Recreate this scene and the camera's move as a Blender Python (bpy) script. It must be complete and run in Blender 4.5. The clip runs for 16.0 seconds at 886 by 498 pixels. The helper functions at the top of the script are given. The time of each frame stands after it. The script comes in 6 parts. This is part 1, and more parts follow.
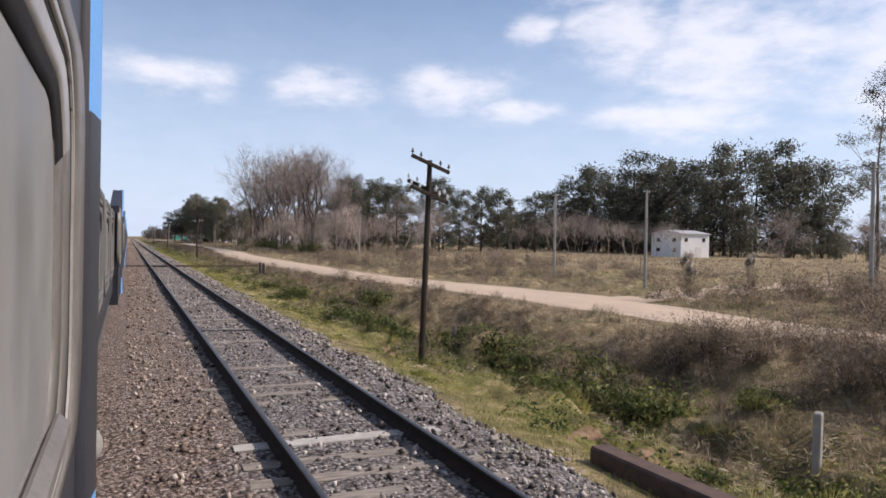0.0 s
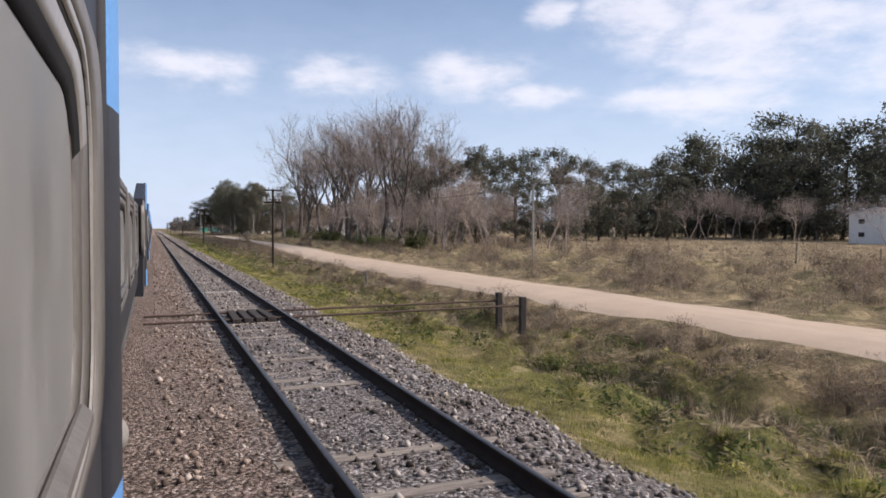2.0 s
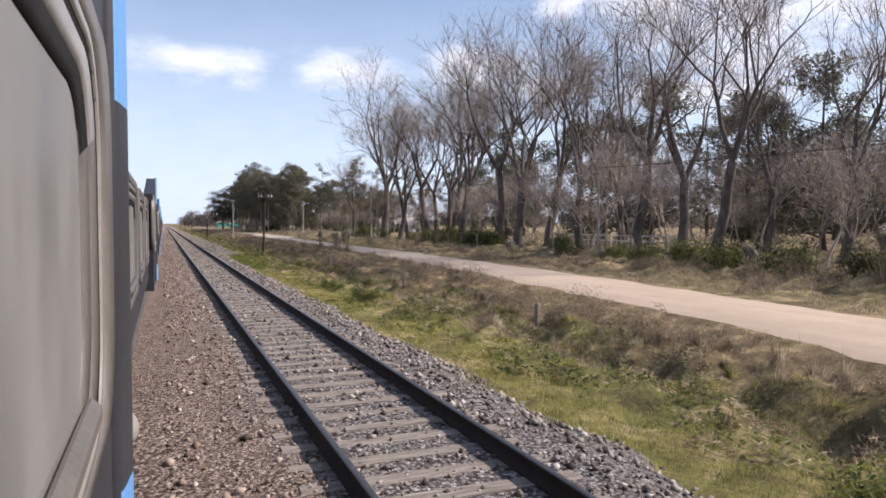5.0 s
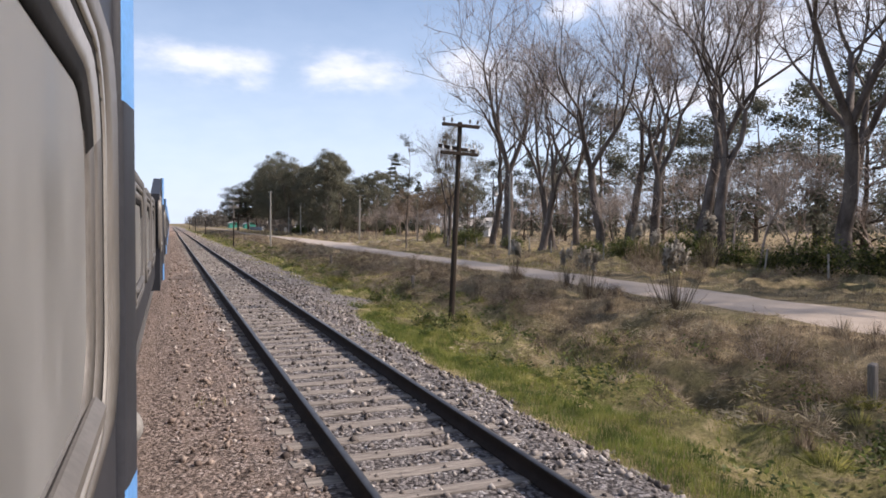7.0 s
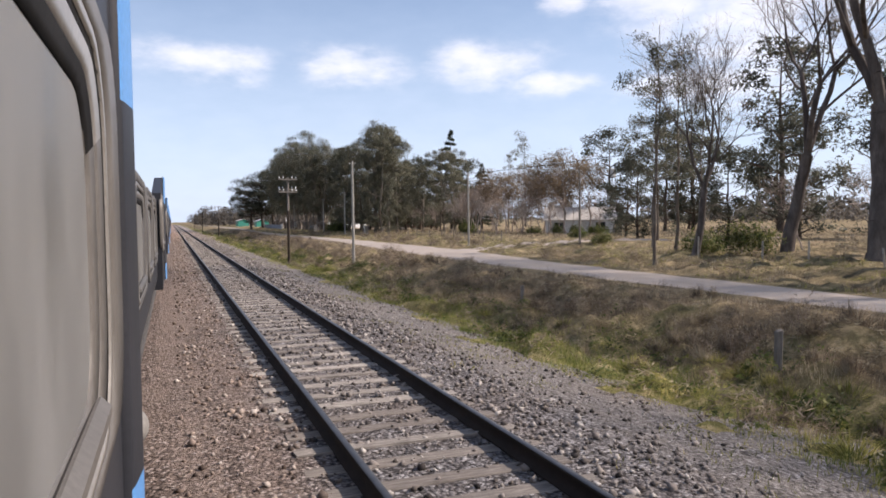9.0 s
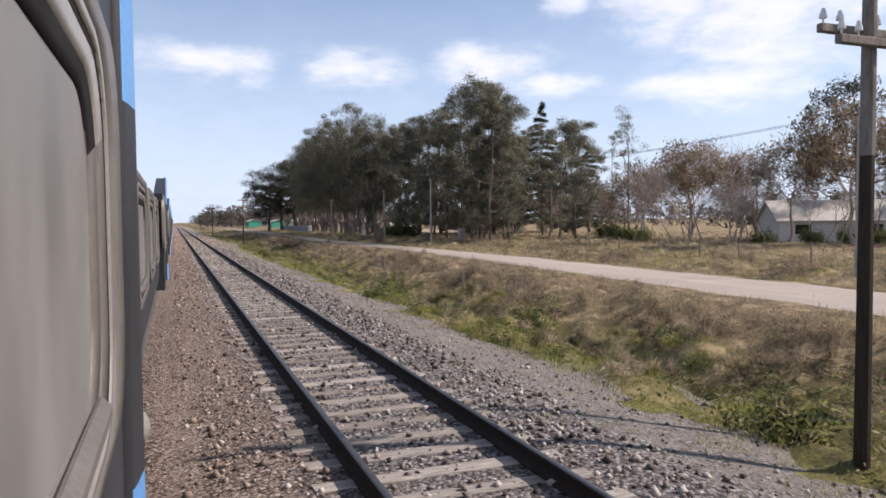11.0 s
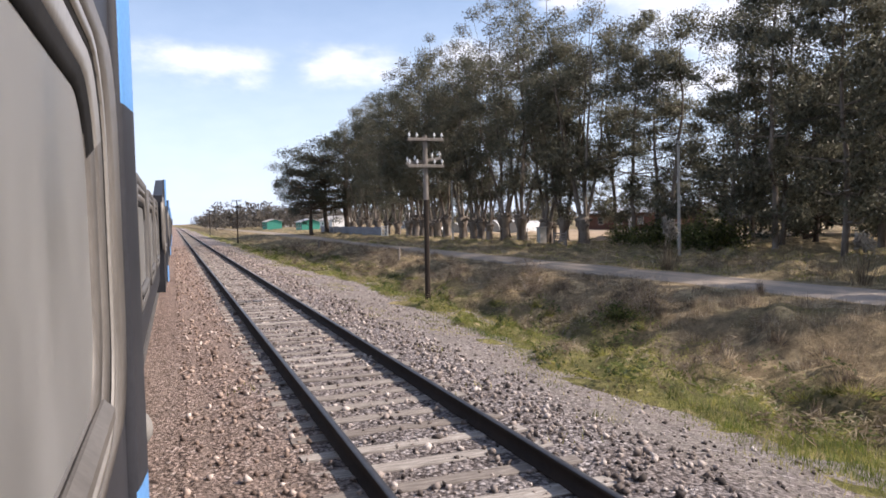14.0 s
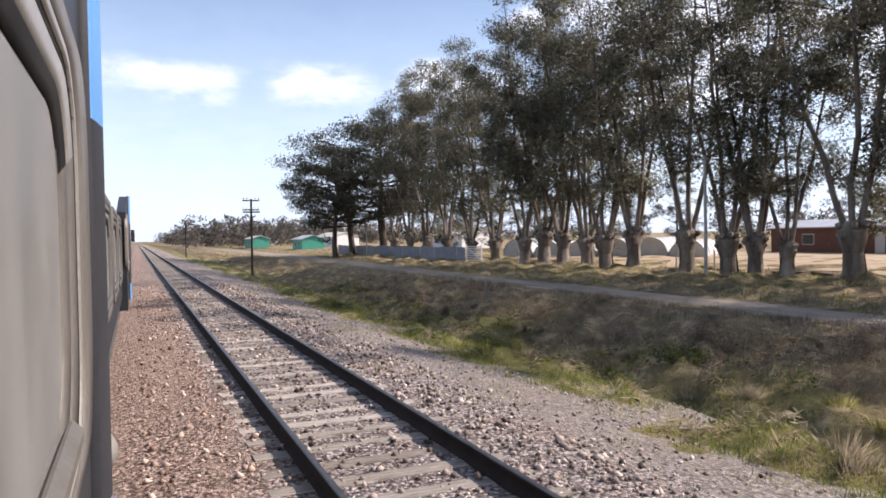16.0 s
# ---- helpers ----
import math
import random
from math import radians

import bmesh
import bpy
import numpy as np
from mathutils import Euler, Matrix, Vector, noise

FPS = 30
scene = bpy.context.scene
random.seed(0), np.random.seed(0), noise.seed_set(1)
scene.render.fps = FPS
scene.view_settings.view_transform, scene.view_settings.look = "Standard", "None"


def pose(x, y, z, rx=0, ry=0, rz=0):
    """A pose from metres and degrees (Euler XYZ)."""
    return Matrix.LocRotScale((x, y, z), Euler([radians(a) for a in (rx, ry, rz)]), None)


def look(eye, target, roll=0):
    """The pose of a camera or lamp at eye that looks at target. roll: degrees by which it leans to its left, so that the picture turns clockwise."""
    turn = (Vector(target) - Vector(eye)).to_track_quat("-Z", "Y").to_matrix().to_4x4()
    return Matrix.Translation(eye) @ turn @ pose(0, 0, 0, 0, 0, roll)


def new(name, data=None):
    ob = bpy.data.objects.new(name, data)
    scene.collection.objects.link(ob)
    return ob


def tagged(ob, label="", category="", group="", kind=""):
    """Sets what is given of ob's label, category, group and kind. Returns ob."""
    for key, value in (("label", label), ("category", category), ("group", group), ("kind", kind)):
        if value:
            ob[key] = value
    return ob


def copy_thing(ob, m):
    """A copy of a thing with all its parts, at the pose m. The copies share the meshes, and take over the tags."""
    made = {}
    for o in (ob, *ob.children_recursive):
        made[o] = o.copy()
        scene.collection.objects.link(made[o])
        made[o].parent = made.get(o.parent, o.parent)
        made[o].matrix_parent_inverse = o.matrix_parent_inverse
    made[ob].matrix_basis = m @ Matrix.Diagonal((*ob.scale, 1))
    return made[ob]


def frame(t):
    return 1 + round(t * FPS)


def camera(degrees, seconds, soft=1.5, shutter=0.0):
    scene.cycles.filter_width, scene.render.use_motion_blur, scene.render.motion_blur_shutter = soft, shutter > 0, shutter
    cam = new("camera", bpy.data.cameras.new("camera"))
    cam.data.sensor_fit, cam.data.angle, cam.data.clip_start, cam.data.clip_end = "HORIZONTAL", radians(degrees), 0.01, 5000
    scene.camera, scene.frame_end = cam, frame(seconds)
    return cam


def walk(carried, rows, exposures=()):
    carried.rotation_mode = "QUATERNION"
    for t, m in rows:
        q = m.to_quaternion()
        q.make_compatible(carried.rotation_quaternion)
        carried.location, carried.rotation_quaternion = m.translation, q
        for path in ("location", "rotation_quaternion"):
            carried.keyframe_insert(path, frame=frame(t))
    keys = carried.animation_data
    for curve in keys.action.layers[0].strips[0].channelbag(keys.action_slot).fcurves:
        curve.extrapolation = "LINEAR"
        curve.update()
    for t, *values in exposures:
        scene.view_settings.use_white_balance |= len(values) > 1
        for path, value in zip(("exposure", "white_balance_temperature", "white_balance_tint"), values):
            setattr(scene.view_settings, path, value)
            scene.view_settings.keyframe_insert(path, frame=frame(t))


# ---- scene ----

# ---------------------------------------------------------------- camera
SPEED = 21.6          # metres a second, steady
EYE_X, EYE_Z = 0.005, 2.364
TURNS = [             # seconds, degrees right of the track, pitch, roll
    (0.0, 24.074, -0.561, -1.141),
    (0.5, 24.039, -0.752, -1.009),
    (1.0, 23.672, -0.893, -1.121),
    (1.5, 22.467, -1.495, -0.560),
    (2.0, 22.381, -1.620, -0.175),
    (2.5, 22.195, -1.722, -0.069),
    (3.0, 21.794, -1.961, 0.274),
    (5.5, 21.465, -2.070, -0.147),
    (6.0, 20.957, -1.928, -0.016),
    (6.5, 20.809, -2.058, 0.097),
    (7.0, 21.161, -1.952, -0.380),
    (7.5, 21.477, -1.379, -0.454),
    (8.0, 23.826, -0.887, -1.831),
    (8.5, 21.883, -1.835, 0.137),
    (9.0, 21.042, -2.438, 0.667),
    (9.5, 21.100, -2.296, 0.018),
    (12.0, 20.801, -2.384, 0.823),
    (12.5, 20.920, -2.337, 0.453),
    (13.0, 20.663, -2.602, 0.981),
    (13.5, 20.643, -2.529, 1.152),
    (14.0, 20.924, -2.492, 1.300),
    (14.5, 21.028, -2.256, 0.725),
    (15.0, 22.425, -1.638, 1.383),
    (15.5, 23.088, -1.348, 0.986),
    (16.0, 23.551, -1.049, 1.027),
]
cam = camera(64.24, 16.0, soft=1.7)
walk(cam, [(t, pose(EYE_X - 0.02 * (yaw - 21.0) / 3.0, SPEED * t, EYE_Z, 90 + p, r, -yaw)) for t, yaw, p, r in TURNS],
     exposures=[(0.0, 0.17, 6700, 19), (3.0, 0.14, 6700, 19), (5.5, 0.46, 6750, 19), (7.0, 0.42, 6750, 19), (9.5, 0.33, 6750, 19), (12.0, 0.30, 6750, 19), (12.5, 0.37, 6750, 19), (13.5, 0.55, 6750, 19), (16.0, 0.66, 6750, 19)])

# ---------------------------------------------------------------- light
SUN_ELEV, SUN_SIDE = 37.5, 18.5      # height over the horizon; degrees behind square-right of the track
sun_way = Vector((math.cos(radians(SUN_ELEV)) * math.cos(radians(SUN_SIDE)),
                  -math.cos(radians(SUN_ELEV)) * math.sin(radians(SUN_SIDE)),
                  math.sin(radians(SUN_ELEV))))
sun_data = bpy.data.lights.new("sun", "SUN")
sun_data.energy, sun_data.angle, sun_data.color = 4.7, radians(0.8), (1.0, 0.93, 0.83)
sun = new("sun", sun_data)
sun.matrix_world = look(tuple(sun_way * 100), (0, 0, 0))

world = bpy.data.worlds.new("sky")
world.use_nodes = True
scene.world = world
wn, wl = world.node_tree.nodes, world.node_tree.links
wn.clear()


def wmath(op, a, b=None, clamp=False):
    n = wn.new("ShaderNodeMath")
    n.operation, n.use_clamp = op, clamp
    for i, v in enumerate((a, b)):
        if v is None:
            continue
        if isinstance(v, (int, float)):
            n.inputs[i].default_value = v
        else:
            wl.new(v, n.inputs[i])
    return n.outputs[0]


sky = wn.new("ShaderNodeTexSky")
sky.sky_type, sky.sun_disc = "NISHITA", False
sky.sun_elevation = radians(SUN_ELEV)
sky.sun_rotation = math.atan2(sun_way.x, sun_way.y)
sky.air_density, sky.dust_density, sky.ozone_density = 1.0, 0.8, 1.5
coords = wn.new("ShaderNodeTexCoord")


def way(az, el):
    a, e = radians(az), radians(el)
    return (math.cos(e) * math.sin(a), math.cos(e) * math.cos(a), math.sin(e))


# clouds: soft banks round given directions, broken up by noise
BANKS = [(2.6, 12.0, 6.8, 2.3), (14.0, 12.1, 6.2, 2.4), (24.8, 12.2, 7.0, 2.6), (29.5, 10.6, 5.0, 1.6), (31.0, 16.8, 3.5, 2.0),
         (38.0, 16.0, 7.0, 4.5), (46.0, 14.5, 12.0, 7.0), (60.0, 14.0, 15.0, 10.0), (42.0, 9.6, 11.0, 2.4), (34.0, 20.0, 6.0, 2.5), (75.0, 26.0, 16.0, 12.0), (110.0, 15.0, 20.0, 8.0),
         # wide banks out of view, added and widened to brighten shaded sides
         (-30.0, 16.0, 14.0, 5.0), (-80.0, 28.0, 26.0, 14.0), (170.0, 24.0, 30.0, 18.0), (-140.0, 22.0, 34.0, 16.0), (90.0, 52.0, 30.0, 22.0), (-120.0, 55.0, 34.0, 22.0)]
puff = wn.new("ShaderNodeTexNoise")
puff.inputs["Scale"].default_value, puff.inputs["Detail"].default_value = 15.0, 8.0
puff.inputs["Roughness"].default_value = 0.58
stretch = wn.new("ShaderNodeMapping")
stretch.inputs["Scale"].default_value = (1, 1, 2.4)
wl.new(coords.outputs["Generated"], stretch.inputs[0])
wl.new(stretch.outputs[0], puff.inputs["Vector"])
ragged = wn.new("ShaderNodeTexNoise")
ragged.inputs["Scale"].default_value, ragged.inputs["Detail"].default_value = 7.0, 5.0
wl.new(stretch.outputs[0], ragged.inputs["Vector"])
centred = wn.new("ShaderNodeVectorMath")
centred.operation = "SUBTRACT"
centred.inputs[1].default_value = (0.5, 0.5, 0.5)
wl.new(ragged.outputs[1], centred.inputs[0])
small = wn.new("ShaderNodeVectorMath")
small.operation = "MULTIPLY"
small.inputs[1].default_value = (0.15, 0.15, 0.05)
wl.new(centred.outputs[0], small.inputs[0])
bent = wn.new("ShaderNodeVectorMath")
bent.operation = "ADD"
wl.new(coords.outputs["Generated"], bent.inputs[0])
wl.new(small.outputs[0], bent.inputs[1])
total = None
for az, el, wide, high in BANKS:
    away = wn.new("ShaderNodeVectorMath")
    away.operation = "SUBTRACT"
    wl.new(bent.outputs[0], away.inputs[0])
    away.inputs[1].default_value = way(az, el)
    turn = wn.new("ShaderNodeMapping")
    turn.vector_type = "POINT"
    turn.inputs["Rotation"].default_value = (0, 0, radians(az))
    turn.inputs["Scale"].default_value = (1 / radians(wide), 1 / radians(wide), 1 / radians(high))
    wl.new(away.outputs[0], turn.inputs[0])
    size = wn.new("ShaderNodeVectorMath")
    size.operation = "LENGTH"
    wl.new(turn.outputs[0], size.inputs[0])
    blob = wmath("SUBTRACT", 1.0, size.outputs["Value"], clamp=True)
    total = blob if total is None else wmath("MAXIMUM", total, blob)
dense = wmath("ADD", wmath("MULTIPLY", total, 1.1), wmath("MULTIPLY", wmath("SUBTRACT", puff.outputs[0], 0.5), 1.7))
cover = wn.new("ShaderNodeMapRange")
cover.interpolation_type = "SMOOTHSTEP"
cover.inputs["From Min"].default_value, cover.inputs["From Max"].default_value = 0.0, 1.1
wl.new(dense, cover.inputs["Value"])
some = wmath("MULTIPLY", cover.outputs[0], wmath("MULTIPLY", total, 2.1, clamp=True))
# thin haze low over the horizon
up = wn.new("ShaderNodeSeparateXYZ")
wl.new(coords.outputs["Generated"], up.inputs[0])
low = wn.new("ShaderNodeMapRange")
low.inputs["From Min"].default_value, low.inputs["From Max"].default_value = 0.38, 0.0
low.inputs["To Min"].default_value, low.inputs["To Max"].default_value = 0.04, 0.88
wl.new(up.outputs[2], low.inputs["Value"])
haze = wmath("MULTIPLY", low.outputs[0], wmath("ADD", 0.75, wmath("MULTIPLY", puff.outputs[0], 0.5)), clamp=True)
mix1 = wn.new("ShaderNodeMixRGB")
wl.new(haze, mix1.inputs[0])
clear = wn.new("ShaderNodeMixRGB")
clear.blend_type = "MULTIPLY"
clear.inputs[0].default_value, clear.inputs[2].default_value = 1.0, (0.86, 0.985, 1.06, 1)
wl.new(sky.outputs[0], clear.inputs[1])
wl.new(clear.outputs[0], mix1.inputs[1])
mix1.inputs[2].default_value = (5.65, 6.95, 8.8, 1)
mix2 = wn.new("ShaderNodeMixRGB")
wl.new(wmath("MULTIPLY", some, 0.74), mix2.inputs[0])
wl.new(mix1.outputs[0], mix2.inputs[1])
mix2.inputs[2].default_value = (8.1, 8.5, 9.1, 1)
back = wn.new("ShaderNodeBackground")
back.inputs["Strength"].default_value = 0.108
wl.new(mix2.outputs[0], back.inputs[0])
wout = wn.new("ShaderNodeOutputWorld")
wl.new(back.outputs[0], wout.inputs[0])

# ---------------------------------------------------------------- materials


class Mat:
    """A small builder for procedural node materials."""

    def __init__(self, name, rough=0.8, metal=0.0, spec=0.3):
        self.m = bpy.data.materials.new(name)
        self.m.use_nodes = True
        self.n, self.l = self.m.node_tree.nodes, self.m.node_tree.links
        self.b = self.n["Principled BSDF"]
        self.b.inputs["Roughness"].default_value = rough
        self.b.inputs["Metallic"].default_value = metal
        self.b.inputs["Specular IOR Level"].default_value = spec
        self.pos = None

    def place(self):
        if self.pos is None:
            self.pos = self.n.new("ShaderNodeNewGeometry").outputs["Position"]
        return self.pos

    def noise(self, scale, detail=4.0, rough=0.6, vec=None):
        t = self.n.new("ShaderNodeTexNoise")
        t.inputs["Scale"].default_value, t.inputs["Detail"].default_value = scale, detail
        t.inputs["Roughness"].default_value = rough
        self.l.new(vec or self.place(), t.inputs["Vector"])
        return t.outputs[0]

    def cells(self, scale, vec=None):
        t = self.n.new("ShaderNodeTexVoronoi")
        t.inputs["Scale"].default_value = scale
        self.l.new(vec or self.place(), t.inputs["Vector"])
        return t.outputs["Distance"], t.outputs["Color"]

    def scaled(self, s, local=True):
        t = self.n.new("ShaderNodeTexCoord")
        m = self.n.new("ShaderNodeMapping")
        m.inputs["Scale"].default_value = s
        self.l.new(t.outputs["Object"], m.inputs[0])
        return m.outputs[0]

    def ramp(self, fac, stops):
        r = self.n.new("ShaderNodeValToRGB")
        e = r.color_ramp.elements
        while len(e) < len(stops):
            e.new(0.5)
        for i, (p, c) in enumerate(stops):
            e[i].position = p
            e[i].color = (*c, 1) if len(c) == 3 else c
        self.l.new(fac, r.inputs[0])
        return r.outputs[0]

    def maprange(self, fac, a, b, c=0.0, d=1.0):
        r = self.n.new("ShaderNodeMapRange")
        for k, v in zip(("From Min", "From Max", "To Min", "To Max"), (a, b, c, d)):
            r.inputs[k].default_value = v
        self.l.new(fac, r.inputs["Value"])
        return r.outputs[0]

    def math(self, op, a, b):
        r = self.n.new("ShaderNodeMath")
        r.operation = op
        for i, v in enumerate((a, b)):
            if isinstance(v, (int, float)):
                r.inputs[i].default_value = v
            else:
                self.l.new(v, r.inputs[i])
        return r.outputs[0]

    def mix(self, fac, a, b, how="MIX"):
        r = self.n.new("ShaderNodeMixRGB")
        r.blend_type = how
        for i, v in enumerate((fac, a, b)):
            if isinstance(v, (int, float)):
                r.inputs[i].default_value = v
            elif isinstance(v, tuple):
                r.inputs[i].default_value = (*v, 1)
            else:
                self.l.new(v, r.inputs[i])
        return r.outputs[0]

    def island(self):
        return self.n.new("ShaderNodeNewGeometry").outputs["Random Per Island"]

    def each(self):
        return self.n.new("ShaderNodeObjectInfo").outputs["Random"]

    def colour(self, c):
        if isinstance(c, tuple):
            self.b.inputs["Base Color"].default_value = (*c, 1)
        else:
            self.l.new(c, self.b.inputs["Base Color"])
        return self

    def bump(self, height, strength=0.4, distance=0.02):
        r = self.n.new("ShaderNodeBump")
        r.inputs["Strength"].default_value, r.inputs["Distance"].default_value = strength, distance
        self.l.new(height, r.inputs["Height"])
        self.l.new(r.outputs[0], self.b.inputs["Normal"])
        return self

    def roughness(self, v):
        self.l.new(v, self.b.inputs["Roughness"])
        return self


def plain(name, c1, c2, scale=3.0, rough=0.8, metal=0.0, spec=0.3, bump=0.2, fine=60.0):
    """Two tones mixed by coarse and fine noise, with fine relief."""
    k = Mat(name, rough, metal, spec)
    coarse = k.maprange(k.noise(scale, 5), 0.3, 0.7)
    grain = k.noise(fine, 3)
    col = k.mix(coarse, c1, c2)
    col = k.mix(0.35, col, k.ramp(grain, [(0.25, (0.25, 0.25, 0.25)), (0.75, (1, 1, 1))]), "MULTIPLY")
    k.colour(col)
    if bump:
        k.bump(grain, bump, 0.01)
    return k.m


def leafy(name, tones, rough=0.6, through_light=0.5, clump=0.0):
    """Leaves: a tone for each small leaf and for each clump, a little light let through."""
    k = Mat(name, rough, 0, 0.25)
    wide = k.noise(0.35, 3)
    pick = k.math("ADD", k.math("MULTIPLY", k.island(), 0.4), k.math("MULTIPLY", wide, 0.7))
    if clump:
        tuft = k.maprange(k.noise(clump, 4, 0.6), 0.40, 0.60)
        pick = k.math("ADD", k.math("MULTIPLY", k.island(), 0.20), k.math("ADD", k.math("MULTIPLY", tuft, 0.66), k.math("MULTIPLY", k.math("SUBTRACT", wide, 0.4), 0.5)))
    col = k.ramp(pick, [(0.15 + 0.75 * i / (len(tones) - 1), c) for i, c in enumerate(tones)])
    k.colour(col)
    out = k.n["Material Output"]
    tr = k.n.new("ShaderNodeBsdfTranslucent")
    k.l.new(col, tr.inputs[0])
    mx = k.n.new("ShaderNodeMixShader")
    mx.inputs[0].default_value = through_light
    k.l.new(k.b.outputs[0], mx.inputs[1])
    k.l.new(tr.outputs[0], mx.inputs[2])
    k.l.new(mx.outputs[0], out.inputs[0])
    return k.m


def ballast_mat():
    k = Mat("ballast_stone_bed", 0.9, 0, 0.2)
    warp = k.n.new("ShaderNodeVectorMath")
    warp.operation = "MULTIPLY_ADD"
    tangle = k.n.new("ShaderNodeTexNoise")
    tangle.inputs["Scale"].default_value, tangle.inputs["Detail"].default_value = 22.0, 3.0
    k.l.new(k.place(), tangle.inputs["Vector"])
    k.l.new(tangle.outputs[1], warp.inputs[0])
    warp.inputs[1].default_value = (0.055, 0.055, 0.055)
    k.l.new(k.place(), warp.inputs[2])
    dist, cell = k.cells(19.0, warp.outputs[0])
    sep = k.n.new("ShaderNodeSeparateXYZ")
    k.l.new(k.place(), sep.inputs[0])
    wob = k.math("ADD", sep.outputs[0], k.math("MULTIPLY", k.math("SUBTRACT", k.noise(0.7, 4), 0.5), 1.6))
    side = k.maprange(wob, 0.9, 1.7)
    bw = k.n.new("ShaderNodeRGBToBW")
    k.l.new(cell, bw.inputs[0])
    brown = k.ramp(bw.outputs[0], [(0.1, (0.09, 0.068, 0.057)), (0.45, (0.235, 0.18, 0.15)), (0.75, (0.35, 0.28, 0.24)), (0.95, (0.48, 0.42, 0.38))])
    grey = k.ramp(bw.outputs[0], [(0.1, (0.075, 0.068, 0.066)), (0.45, (0.19, 0.175, 0.17)), (0.75, (0.31, 0.29, 0.28)), (0.95, (0.50, 0.48, 0.47))])
    col = k.mix(side, brown, grey)
    dust = k.maprange(k.noise(0.45, 5), 0.45, 0.68)
    col = k.mix(k.math("MULTIPLY", dust, 0.45), col, (0.23, 0.185, 0.155))
    # fine sandy gravel on the wide shoulder and in streaks along the cess
    streak = k.noise(1.0, 4, 0.6, k.scaled((2.6, 0.10, 1)))
    wide = k.math("MULTIPLY", k.maprange(k.math("ADD", sep.outputs[0], k.math("MULTIPLY", streak, 0.9)), 5.2, 5.9), k.maprange(sep.outputs[1], 150, 215))
    cess = k.math("MULTIPLY", k.math("MULTIPLY", k.maprange(sep.outputs[0], 1.25, 0.9), k.maprange(streak, 0.44, 0.58)), k.maprange(sep.outputs[1], 90, 160, 0.1, 0.8))
    sandy = k.math("MULTIPLY", k.math("MAXIMUM", wide, cess), k.maprange(k.noise(3.0, 6, 0.7), 0.35, 0.62, 0.05, 0.75))
    fine = k.noise(34.0, 5, 0.8)
    sand = k.mix(k.maprange(sep.outputs[0], 1.0, 3.0), k.ramp(fine, [(0.36, (0.11, 0.082, 0.066)), (0.5, (0.27, 0.205, 0.168)), (0.64, (0.46, 0.37, 0.31))]), k.ramp(fine, [(0.36, (0.08, 0.07, 0.06)), (0.5, (0.22, 0.195, 0.168)), (0.64, (0.42, 0.38, 0.33))]))
    # shade in the voids between stones, multiplied into the colour
    gap_shade = k.ramp(dist, [(0.0, (1, 1, 1)), (0.35, (1.15, 1.15, 1.15)), (0.75, (0.24, 0.22, 0.21))])
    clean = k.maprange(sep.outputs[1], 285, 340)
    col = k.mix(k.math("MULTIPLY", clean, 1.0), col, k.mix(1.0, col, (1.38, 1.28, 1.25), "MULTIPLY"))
    k.colour(k.mix(sandy, k.mix(0.9, col, gap_shade, "MULTIPLY"), sand))
    k.bump(k.math("ADD", k.math("MULTIPLY", k.math("SUBTRACT", 1.0, dist), k.math("SUBTRACT", 1.0, sandy)), k.math("MULTIPLY", fine, 0.5)), 0.9, 0.05)
    return k.m


def stone_mat():
    k = Mat("ballast_stone", 0.88, 0, 0.25)
    sep = k.n.new("ShaderNodeSeparateXYZ")
    k.l.new(k.place(), sep.inputs[0])
    wob = k.math("ADD", sep.outputs[0], k.math("MULTIPLY", k.math("SUBTRACT", k.noise(0.7, 4), 0.5), 1.6))
    side = k.maprange(wob, 0.9, 1.7)
    r = k.island()
    brown = k.ramp(r, [(0.0, (0.07, 0.052, 0.043)), (0.35, (0.23, 0.172, 0.138)), (0.75, (0.39, 0.31, 0.255)), (1.0, (0.55, 0.49, 0.44))])
    grey = k.ramp(r, [(0.0, (0.035, 0.030, 0.028)), (0.35, (0.15, 0.128, 0.113)), (0.75, (0.34, 0.30, 0.268)), (1.0, (0.54, 0.50, 0.46))])
    col = k.mix(side, brown, grey)
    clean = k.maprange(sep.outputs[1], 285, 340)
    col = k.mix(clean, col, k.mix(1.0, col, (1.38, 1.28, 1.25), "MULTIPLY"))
    grain = k.noise(55, 3)
    k.colour(k.mix(0.4, col, k.ramp(grain, [(0.3, (0.4, 0.4, 0.4)), (0.7, (1, 1, 1))]), "MULTIPLY"))
    k.bump(grain, 0.3, 0.01)
    return k.m


